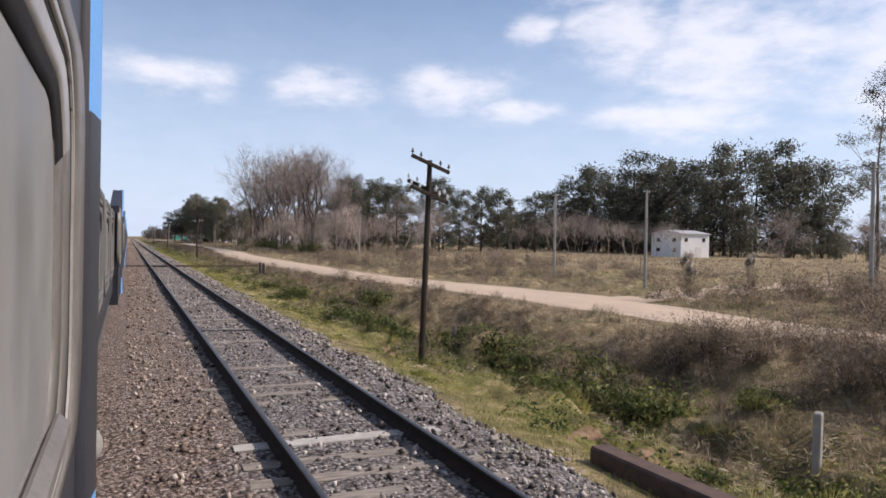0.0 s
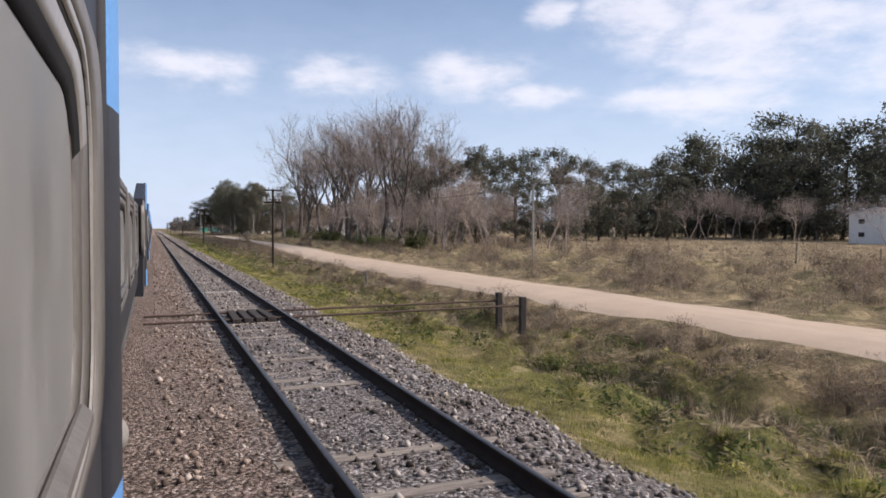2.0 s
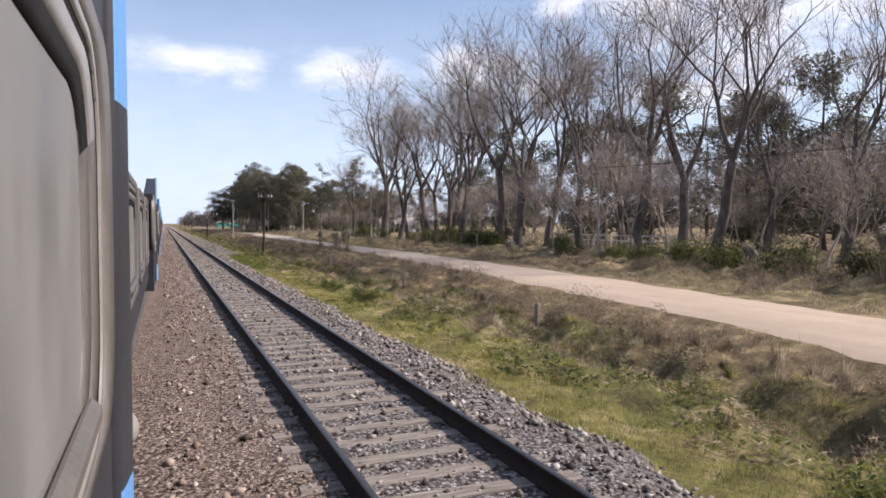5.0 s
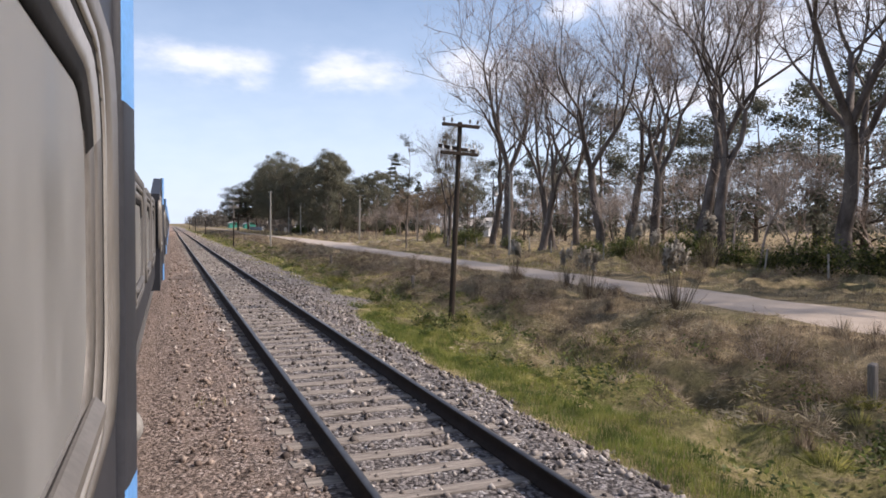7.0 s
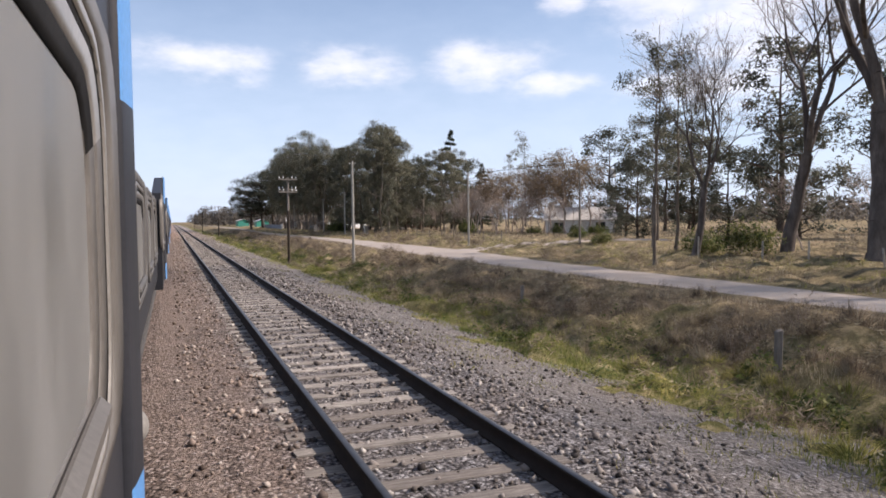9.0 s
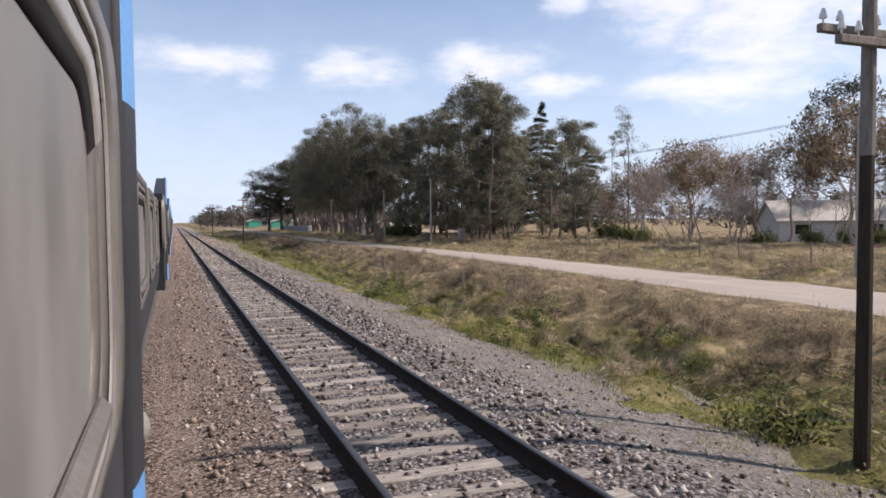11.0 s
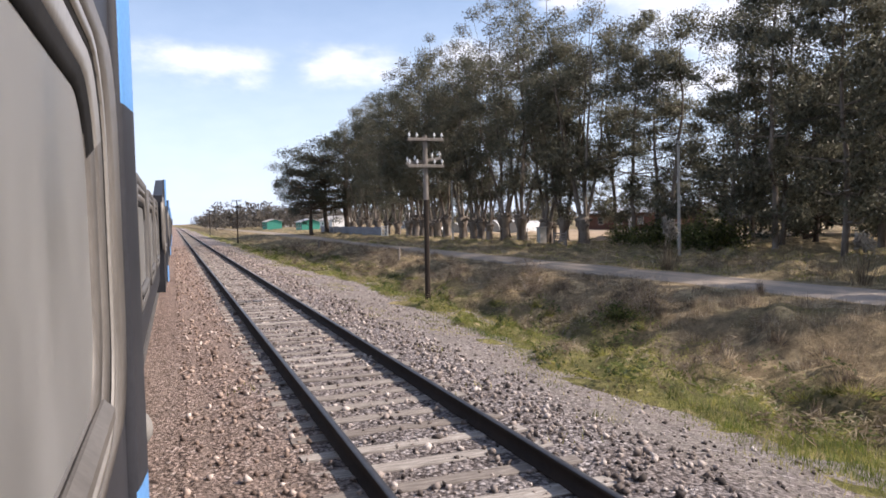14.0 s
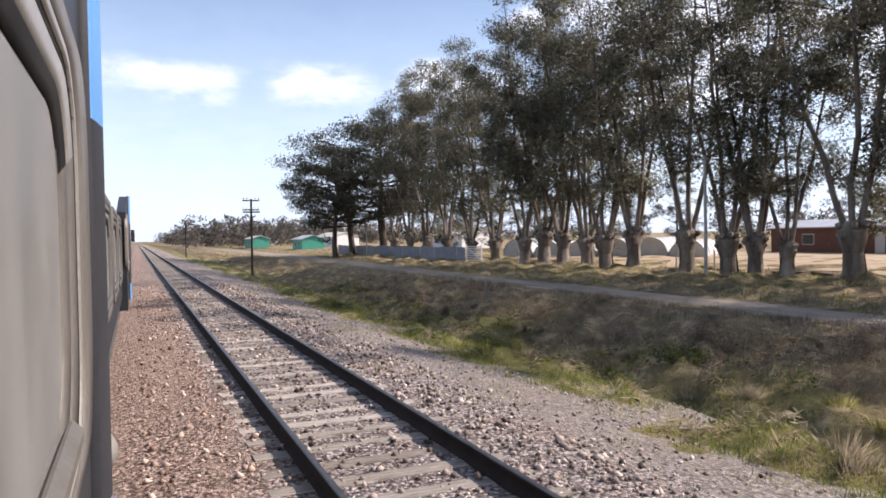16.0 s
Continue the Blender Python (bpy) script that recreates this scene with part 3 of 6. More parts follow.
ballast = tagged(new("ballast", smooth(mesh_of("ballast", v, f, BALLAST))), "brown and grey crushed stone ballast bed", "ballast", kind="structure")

# loose stones on the bed
count = 112000
sx = np.where(rng.random(count) < 0.2, rng.uniform(3.5, 5.4, count), rng.uniform(0.0, 8.6, count))
sy = 2.5 + 388 * rng.random(count) ** 1.0
edge = np.interp(sy, SHOULDER_Y, SHOULDER_X) + 0.3
late = np.clip((sy - 150) / 65, 0, 1)
outer = np.clip((sx - 4.9 + 0.25 * wave(sx, sy, 1.2, 31)) / 0.5, 0, 1) * late
inner = np.clip((1.0 - sx) / 0.3, 0, 1) * np.clip((sy - 90) / 70, 0, 1) * (wave(sx * 4.0, sy * 0.25, 1.6, 32) > 0.0)
keep = (sx < edge) & (np.abs(sx - 1.673) > 0.06) & (np.abs(sx - 3.419) > 0.06) & (rng.random(count) > 0.35 * outer + 0.35 * inner)
sx, sy, outer = sx[keep], sy[keep], outer[keep]
count = len(sx)
size = rng.gamma(5.0, 0.0064, count).clip(0.014, 0.066) * (1 - 0.25 * outer)
octa = np.array([(1, 0, 0), (-1, 0, 0), (0, 1, 0), (0, -1, 0), (0, 0, 1), (0, 0, -1)], float)
tri = np.array([(0, 2, 4), (2, 1, 4), (1, 3, 4), (3, 0, 4), (2, 0, 5), (1, 2, 5), (3, 1, 5), (0, 3, 5)])
shape = octa[None] * rng.uniform(0.65, 1.25, (count, 6, 1)) + rng.normal(0, 0.16, (count, 6, 3))
ang, tilt = rng.uniform(0, 6.283, count), rng.normal(0, 0.5, count)
ca, sa, ct, st = np.cos(ang), np.sin(ang), np.cos(tilt), np.sin(tilt)
ex, ey, ez = shape[..., 0], shape[..., 1], shape[..., 2] * 0.85
ey, ez = ey * ct[:, None] - ez * st[:, None], ey * st[:, None] + ez * ct[:, None]
ex, ey = ex * ca[:, None] - ey * sa[:, None], ex * sa[:, None] + ey * ca[:, None]
v = np.stack([ex, ey, ez], -1) * size[:, None, None]
v += np.stack([sx, sy, bed(sx, sy) + size * 0.35], -1)[:, None, :]
f = (tri[None] + 6 * np.arange(count)[:, None, None]).reshape(-1, 3)
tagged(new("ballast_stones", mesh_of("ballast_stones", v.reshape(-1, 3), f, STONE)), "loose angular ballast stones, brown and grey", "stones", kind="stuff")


def rail_mesh(x, y0, y1):
    pts = [(-0.075, -0.192), (0.075, -0.192), (0.075, -0.178), (0.014, -0.160), (0.014, -0.050), (0.037, -0.036), (0.037, -0.006), (0.030, 0.0),
           (-0.030, 0.0), (-0.037, -0.006), (-0.037, -0.036), (-0.014, -0.050), (-0.014, -0.160), (-0.075, -0.178)]
    steps = np.concatenate([np.arange(y0, min(y1, 500), 12.0), np.arange(500, y1, 50.0), [y1]])
    k = len(pts)
    vs = np.array([(x + px, y, pz) for y in steps for px, pz in pts])
    fs, which = [], []
    for s in range(len(steps) - 1):
        for j in range(k):
            a, b = s * k + j, s * k + (j + 1) % k
            fs.append((a, b, b + k, a + k))
            which.append(1 if j in (6, 7, 8) else 0)
    return mesh_of("rail", vs, fs, [RAIL_SIDE, RAIL_TOP], which)


track = base("railway_track", 2.546, 0, -0.16, "broad gauge railway track, rusty rails on weathered sleepers", "track", kind="structure")
own_track = base("railway_track", -1.72, 0, -0.16, "broad gauge railway track under the standing train", "track", kind="structure")
for holder, centre in ((track, 2.546), (own_track, -1.72)):
    for off in (-0.873, 0.873):
        r = part("rail", rail_mesh(centre + off, -30, 900), None, holder)
        r.matrix_parent_inverse = holder.matrix_basis.inverted()

# ---------------------------------------------------------------- the standing train
PITCH = 2.16                       # from one window to the next
WALL = -0.128                      # the coach's side


def rounded(y0, y1, z0, z1, r, steps=5):
    out = []
    for cy, cz, a0 in ((y1 - r, z1 - r, 0), (y0 + r, z1 - r, 90), (y0 + r, z0 + r, 180), (y1 - r, z0 + r, 270)):
        for s in range(steps + 1):
            a = radians(a0 + 90 * s / steps)
            out.append((cy + r * math.cos(a), cz + r * math.sin(a)))
    return out


def ring(outer, inner, x_out, x_in, back):
    """A frame between two outlines: face, outer and inner return."""
    k = len(outer)
    vs = [(back, y, z) for y, z in outer] + [(x_out, y, z) for y, z in outer] + [(x_in, y, z) for y, z in inner] + [(back, y, z) for y, z in inner]
    fs = []
    for row in range(3):
        for j in range(k):
            fs.append((row * k + j, row * k + (j + 1) % k, (row + 1) * k + (j + 1) % k, (row + 1) * k + j))
    return vs, fs


def sheet(profile, y0, y1, steps=1):
    ysx = np.linspace(y0, y1, steps + 1)
    vs = [(px, y, pz) for y in ysx for px, pz in profile]
    k = len(profile)
    fs = [(s * k + j, s * k + j + 1, (s + 1) * k + j + 1, (s + 1) * k + j) for s in range(steps) for j in range(k - 1)]
    return vs, fs


def mesh_sheet(name, profile, y0, y1, material):
    vs, fs = sheet(profile, y0, y1)
    return mesh_of(name, vs, fs, material)


IN = rounded(0.30, 1.31, 2.07, 2.572, 0.14)
INNER = rounded(0.22, 1.375, 2.045, 2.608, 0.16)
MID = rounded(0.14, 1.445, 2.01, 2.645, 0.18)
OUT = rounded(0.10, 1.485, 1.99, 2.667, 0.19)
EDGE = rounded(0.0, 1.575, 1.96, 2.70, 0.21)
LIP = rounded(-0.06, 1.885, 1.93, 2.76, 0.22)
# shade under the head is painted black on its inner band; outside bright, sides bare metal
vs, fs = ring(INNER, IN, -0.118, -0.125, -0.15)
FRAME_ME = mesh_of("frame", vs, fs, [COACH_FRAME, RUBBER_AND_SHADE], [1 if sum(vs[j][2] for j in q) / 4 > 2.50 else 0 for q in fs])
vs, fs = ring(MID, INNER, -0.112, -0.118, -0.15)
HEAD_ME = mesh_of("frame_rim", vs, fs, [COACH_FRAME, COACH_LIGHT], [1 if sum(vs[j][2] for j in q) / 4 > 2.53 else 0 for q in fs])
vs, fs = ring(OUT, MID, -0.113, -0.116, -0.15)
SEAL_ME = mesh_of("rubber_seal", vs, fs, RUBBER_AND_SHADE)
vs, fs = ring(EDGE, OUT, -0.113, -0.109, -0.15)
EDGE_ME = mesh_of("bright_edge", vs, fs, COACH_LIGHT)
vs, fs = ring(LIP, EDGE, -0.111, -0.112, -0.15)
LIP_ME = mesh_of("outer_lip", vs, fs, COACH_FRAME)
bm = bmesh.new()
bm.faces.new([bm.verts.new((-0.127, y, z)) for y, z in rounded(0.28, 1.325, 2.05, 2.58, 0.13)])
bmesh.ops.solidify(bm, geom=list(bm.faces), thickness=0.006)
PANE_ME = bm_mesh("pane", bm, GLASS_DUSTY)
bm = block(-0.135, -0.098, 0.26, 1.33, 2.02, 2.07, 0.016)
SILL_ME = bm_mesh("sill", bm, COACH_FRAME)


def pillar_mesh():
    """The proud upright between two windows, painted blue, dark and blue."""
    prof = [(-0.130, 1.965), (-0.108, 1.97), (-0.103, 1.99), (-0.098, 2.02), (-0.092, 2.08), (-0.086, 2.13), (-0.086, 2.152), (-0.130, 2.16)]
    levels = [1.40, 1.672, 2.675, 2.85, 3.12]
    vs = [(x, y, z) for z in levels for x, y in prof]
    k, fs, which = len(prof), [], []
    for s in range(len(levels) - 1):
        for j in range(k - 1):
            fs.append((s * k + j, s * k + j + 1, (s + 1) * k + j + 1, (s + 1) * k + j))
            which.append(1 if s == 1 or j == 0 else 0)
    return mesh_of("pillar", vs, fs, [COACH_BLUE, COACH_DARK], which)


PILLAR_ME = pillar_mesh()
bm = bmesh.new()
bmesh.ops.create_uvsphere(bm, u_segments=12, v_segments=8, radius=1)
for q in bm.verts:
    q.co = Vector((-0.108 + 0.038 * q.co.x, 2.20 + 0.07 * q.co.y, 1.775 + 0.05 * q.co.z))
LAMP_ME = smooth(bm_mesh("side_lamp", bm, PALE_GREY))
LONG = PITCH * 10
RECESS, DROP = 0.07, 0.09          # between the raised bays the side is set back and lower
SIDE = WALL - RECESS
LOWER_ME = mesh_sheet("lower_side", [(-0.42, 0.95), (-0.32, 1.30), (-0.215, 1.52), (SIDE, 1.60)], 0, LONG, STEEL_GREY)
BAND_ME = mesh_sheet("window_band", [(SIDE, 1.60), (SIDE, 2.67), (SIDE - 0.03, 2.69)], 0, LONG, COACH_DARK)
bm = block(SIDE - 0.05, WALL, 0.0, PITCH, 1.672, 2.675)
BAY_ME = bm_mesh("bay_side", bm, COACH_DARK)
bm = block(SIDE - 0.05, WALL, 0.0, PITCH, 2.675, 3.12)
for q in bm.verts:
    if q.co.z > 3 and q.co.y < 1:
        q.co.z = 2.78
UPPER_ME = bm_mesh("bay_head", bm, COACH_DARK)
SKIRT_ME = bm_mesh("bay_skirt", block(SIDE - 0.05, WALL, 0.0, PITCH, 1.40, 1.672), COACH_DARK)
ROOF_ME = smooth(mesh_sheet("roof", [(SIDE - 0.03, 2.69), (-0.55, 2.92), (-0.98, 3.10), (-1.72, 3.20), (-2.5, 3.10), (-2.95, 2.92), (-3.20, 2.72), (-3.24, 2.6), (-3.24, 1.6), (-3.0, 0.95)], 0, LONG, STEEL_GREY))
bm = block(-3.1, -0.34, 0.02, LONG - 0.02, 0.85, 0.97)
FLOOR_ME = bm_mesh("underframe", bm, STEEL_GREY)
WHEEL_ME = bm_mesh("wheel", rod((-0.06, 0, 0), (0.06, 0, 0), 0.46, 0.46, 20), IRON)
BOGIE_ME = bm_mesh("bogie_side", block(-0.08, 0.08, -1.7, 1.7, -0.12, 0.12, 0.04), IRON)

coach = base("passenger_coach", 0, -LONG, 0, "dark railway coach with light blue pillars and dusty windows", "coach", "coaches of the train")
for nm, me in (("lower_side", LOWER_ME), ("window_band", BAND_ME), ("roof", ROOF_ME), ("underframe", FLOOR_ME)):
    part(nm, me, None, coach)
for yb in (2.6, 5.1, LONG - 5.1, LONG - 2.6):
    for xw in (-2.65, -0.8):
        part("wheel", WHEEL_ME, None, coach).location = (xw, yb, 0.46)
for yb in (3.85, LONG - 3.85):
    for xw in (-2.9, -0.62):
        part("bogie_side", BOGIE_ME, None, coach).location = (xw, yb, 0.5)
def dulled(me, swaps):
    """The same mesh in other paints."""
    me = me.copy()
    for i, m in enumerate(list(me.materials)):
        me.materials[i] = swaps.get(m, m)
    return me


DULL = {COACH_FRAME: STEEL_GREY, COACH_LIGHT: COACH_FRAME}
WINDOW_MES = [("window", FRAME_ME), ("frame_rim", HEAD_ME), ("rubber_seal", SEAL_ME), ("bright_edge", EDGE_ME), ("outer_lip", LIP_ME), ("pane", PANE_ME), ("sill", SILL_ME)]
DULL_MES = [(nm, dulled(me, DULL)) for nm, me in WINDOW_MES]
for w in range(10):
    raised = w % 5 == 0
    made = WINDOW_MES if raised else DULL_MES
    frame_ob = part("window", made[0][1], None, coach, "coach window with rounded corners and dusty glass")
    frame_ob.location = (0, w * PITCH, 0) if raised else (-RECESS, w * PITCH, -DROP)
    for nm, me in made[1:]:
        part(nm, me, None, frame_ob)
    if raised:
        for nm, me in (("bay_side", BAY_ME), ("bay_head", UPPER_ME), ("bay_skirt", SKIRT_ME), ("pillar", PILLAR_ME), ("side_lamp", LAMP_ME)):
            part(nm, me, None, coach).location = (0, w * PITCH, 0)
for c in range(17):
    copy_thing(coach, pose(0, c * LONG, 0))


def locomotive(y0):
    loco = base("locomotive", -1.72, y0, 0, "dark diesel locomotive with a blue cab and walkway handrails", "locomotive")
    part("frame", block(-1.42, 1.42, 0, 17, 0.95, 1.25, 0.03), STEEL_GREY, loco)
    bm = block(-1.0, 1.0, 0.6, 13.2, 1.25, 3.25, 0.12)
    part("hood", bm, COACH_DARK, loco)
    bm = block(-1.36, 1.42, 13.3, 16.2, 1.25, 3.35, 0.10)
    cab = part("cab", bm, COACH_BLUE, loco, "light blue driver's cab")
    part("cab_window", block(1.40, 1.432, 14.0, 15.4, 2.35, 2.95, 0.01), WINDOW_DARK, cab)
    part("cab_roof", block(-1.40, 1.46, 13.1, 16.4, 3.35, 3.5, 0.05), COACH_DARK, cab)
    part("mirror", block(1.50, 1.68, 15.7, 15.78, 2.35, 2.95, 0.02), IRON, cab, "dark wing mirror")
    part("mirror_arm", block(1.40, 1.52, 15.72, 15.76, 2.62, 2.66), IRON, cab)
    for k in range(9):
        part("handrail_post", rod((1.40, 0.5 + 1.55 * k, 1.25), (1.40, 0.5 + 1.55 * k, 2.25), 0.018), IRON, loco)
    part("handrail", rod((1.40, 0.5, 2.25), (1.40, 12.9, 2.25), 0.018), IRON, loco)
    for k in range(6):
        part("hood_door", block(1.0, 1.02, 1.0 + 2.0 * k, 2.8 + 2.0 * k, 1.5, 3.0, 0.008), STEEL_GREY, loco)
    part("fuel_tank", block(-1.2, 1.2, 6, 10.5, 0.35, 0.95, 0.08), IRON, loco)
    for yb in (1.6, 3.4, 5.2, 11.6, 13.4, 15.2):
        for s in (-0.92, 0.92):
            part("wheel", rod((s - 0.06, yb, 0.5), (s + 0.06, yb, 0.5), 0.5, 0.5, 20), IRON, loco)
    for yb in (3.4, 13.4):
        part("bogie_side", block(1.05, 1.2, yb - 2.4, yb + 2.4, 0.4, 0.75, 0.05), IRON, loco)
    return loco


locomotive(LONG * 17 + 1.0)

# ---------------------------------------------------------------- line-side things


def ground_at(x, y):
    return float(land(np.array(x), np.array(y)))


def telegraph_pole(x, y, top, tilt=0.0, pale=False, droop=0.0):
    z0 = ground_at(x, y) - 0.1
    pole = base("telegraph_pole", x, y, z0, "old dark wooden telegraph pole with crossarms and insulators" if not pale else "old telegraph pole with pale weathered crossarms and white insulators", "telegraph pole", "telegraph poles")
    h = top - z0
    shaft = part("shaft", rod((0, 0, 0), (0.02, 0.0, h), 0.095, 0.072, 10), POLE_WOOD, pole)
    if pale:
        part("upper_shaft", rod((0.012, 0, h * 0.62), (0.02, 0, h + 0.02), 0.088, 0.076, 10), GREY_WOOD, shaft)
    for k, (dz, lean, n) in enumerate(((0.12, 0.0, 4), (0.80, tilt, 4), (0.98, 0.0, 4))):
        zc = h - dz
        lean += droop
        yo = -0.12 if k != 1 else 0.12
        a = 0.62
        bm = block(-a, a, yo - 0.045, yo + 0.045, -0.05, 0.05, 0.012)
        bmesh.ops.transform(bm, matrix=Matrix.Translation((0, 0, zc)) @ Matrix.Rotation(radians(lean), 4, "Y"), verts=bm.verts)
        arm = part("crossarm", bm, GREY_WOOD if pale else POLE_WOOD, pole)
        for j in range(n):
            xo = (-0.56, -0.3, 0.3, 0.56)[j]
            zz = zc + 0.05 - xo * math.sin(radians(lean))
            bm = rod((xo, yo, zz), (xo, yo, zz + 0.07), 0.012, 0.012, 6)
            rod((xo, yo, zz + 0.06), (xo, yo, zz + 0.12), 0.045, 0.035, 8, bm)
            rod((xo, yo, zz + 0.12), (xo, yo, zz + 0.17), 0.028, 0.02, 8, bm)
            part("insulator", bm, PORCELAIN if pale or k else STEEL_GREY, arm)
    return pole


for x, y, top, tilt, pale in ((7.65, 18.5, 4.68, 0, False), (8.1, 95.4, 5.25, 0, False), (8.15, 171.5, 5.55, 4, False),
                              (7.5, 243.5, 5.3, 0, True), (7.75, 324.2, 5.05, -9, True), (8.0, 400.0, 5.4, 0, False), (8.0, 476.0, 5.4, 0, False)):
    pole = telegraph_pole(x, y, top, tilt, pale, 19.0 if y == 18.5 else 0.0)
    if y == 18.5:
        pole.matrix_basis = pole.matrix_basis @ pose(0, 0, 0, 0, 1.2, 0)
    if y == 171.5:
        pole.matrix_basis = pole.matrix_basis @ pose(0, 0, 0, 0, 2.2, 0)


def street_post(x, y, top, material, label, lamp=False):
    z0 = ground_at(x, y) - 0.1
    post = base("utility_pole", x, y, z0, label, "pole", "posts along the road")
    part("shaft", rod((0, 0, 0), (0, 0, top - z0), 0.11, 0.075, 10), material, post)
    part("cap", rod((0, 0, top - z0), (0, 0, top - z0 + 0.05), 0.08, 0.05, 10), IRON, post)
    bracket = part("bracket", block(-0.22, 0.22, -0.02, 0.02, top - z0 - 0.25, top - z0 - 0.2), IRON, post)
    for s in (-0.2, 0.2):
        part("insulator", rod((s, 0, top - z0 - 0.2), (s, 0, top - z0 - 0.08), 0.03, 0.02, 8), PORCELAIN, bracket)
    return post


POSTS = [(29.6, -30, 6.2), (29.8, 20.6, 6.2), (30.3, 36.0, 6.0), (29.6, 45.5, 6.2), (29.65, 95.3, 6.2), (30.4, 153.0, 6.6), (28.3, 207.8, 7.0),
         (28.0, 260.0, 7.0), (28.3, 315.7, 7.2), (29.0, 337.7, 6.8), (29.3, 376.0, 6.6), (29.5, 440.0, 6.8)]
for x, y, top in POSTS:
    street_post(x, y, top, CONCRETE, "slender grey concrete utility pole beside the road")
street_post(12.05, 243.5, 6.5, CONCRETE, "slender pale concrete pole on the railway verge")
street_post(33.5, 248.0, 6.6, GREY_WOOD, "grey wooden pole near the road junction")


def wires(spans, name, label):
    for (xa, ya, za), (xb, yb, zb) in spans:
        curve = bpy.data.curves.new(name, "CURVE")
        curve.dimensions, curve.bevel_depth, curve.bevel_resolution = "3D", 0.011, 0
        sp = curve.splines.new("POLY")
        sp.points.add(12)
        for k in range(13):
            u = k / 12
            sp.points[k].co = (xa + (xb - xa) * u, ya + (yb - ya) * u, za + (zb - za) * u - 3.2 * u * (1 - u) * abs(yb - ya) / 100, 1)
        curve.materials.append(IRON)
        tagged(new(name, curve), label, "wire", "overhead wires")


row = [POSTS[k] for k in (0, 1, 3, 4, 5, 6, 7, 8, 10, 11)]
for s in (-0.2, 0.2):
    wires([((a[0] + s, a[1], a[2] - 0.1), (b[0] + s, b[1], b[2] - 0.1)) for a, b in zip(row, row[1:])], "overhead_wire", "thin dark overhead wire sagging between road poles")


def stub_post(x, y, h, w, material, label, lean=0.0):
    z0 = ground_at(x, y) - 0.08
    bm = block(-w / 2, w / 2, -w / 2, w / 2, 0, h, w * 0.16)
    for q in bm.verts:
        q.co.x += 0.012 * math.sin(9 * q.co.z + x)
        if q.co.z > h * 0.5:
            q.co.z += 0.25 * q.co.x
    ob = new("fence_post", bm_mesh("fence_post", bm, material))
    ob.matrix_basis = pose(x, y, z0, 0, lean, 20 * math.sin(y))
    return tagged(ob, label, "fence post", "old fence posts on the verge")


STUBS = [(11.0, 8.5, 1.15), (11.2, 24.0, 0.9), (11.0, 81.0, 0.95), (11.1, 112.0, 0.8), (11.4, 142.2, 0.85), (11.6, 160.0, 0.8), (11.7, 205.5, 1.0), (12.4, 218.4, 1.0),
         (12.5, 281.0, 1.0), (13.0, 295.0, 0.85), (13.7, 346.5, 0.8), (12.6, 268.0, 0.9), (13.4, 372.0, 0.8), (11.2, 128.0, 0.8), (11.5, 185.0, 0.8)]
for k, (x, y, h) in enumerate(STUBS):
    stub_post(x, y, h, 0.14, CONCRETE if k == 0 else GREY_WOOD, "pale square concrete fence post in the brambles" if k == 0 else "short weathered wooden fence post in dry grass", 3 * math.sin(k * 2.1))
stub_post(11.65, 306.1, 0.85, 0.16, GREY_WOOD, "leaning broken wooden fence post", -35)

# two pipes that cross the line, their end posts, and the timbers between the rails
for k, y in enumerate((63.0, 64.65)):
    zg = ground_at(10.9, y)
    post = base("pipe_post", 10.9, y, zg - 0.15, "stout dark timber post holding a pipe end", "post", "pipe crossing posts")
    part("shaft", block(-0.1, 0.1, -0.09, 0.09, 0, 0.36 - zg, 0.02), TARRED, post)
    part("bolt", rod((-0.14, 0, 0.05 - zg), (0.14, 0, 0.05 - zg), 0.02), IRON, post)
    pipe = new("crossing_pipe", bm_mesh("crossing_pipe", rod((-0.25, y, -0.13), (10.95, y, -0.06), 0.032, 0.032, 10), RUST))
    tagged(pipe, "long rusty pipe laid across the railway line", "pipe", "pipes across the line")
for k in range(4):
    plank = new("crossing_timber", bm_mesh("crossing_timber", block(-0.11, 0.11, -1.05, 1.05, -0.08, 0.06, 0.02), TARRED))
    plank.matrix_basis = pose(2.08 + 0.3 * k, 63.7 + 0.05 * k, -0.11, 0, 0, 0.8 * (k - 1.5))
    tagged(plank, "dark tarred timber lying between the rails", "timber", "timbers between the rails")
culvert = new("culvert_beam", bm_mesh("culvert_beam", block(-0.16, 0.16, -1.7, 1.7, -0.35, 0.14, 0.03), RUST))
culvert.matrix_basis = pose(5.95, 6.2, -0.5, 0, 0, 1.5)
tagged(culvert, "low brown beam at the edge of a small culvert", "culvert", kind="")

# ---------------------------------------------------------------- trees


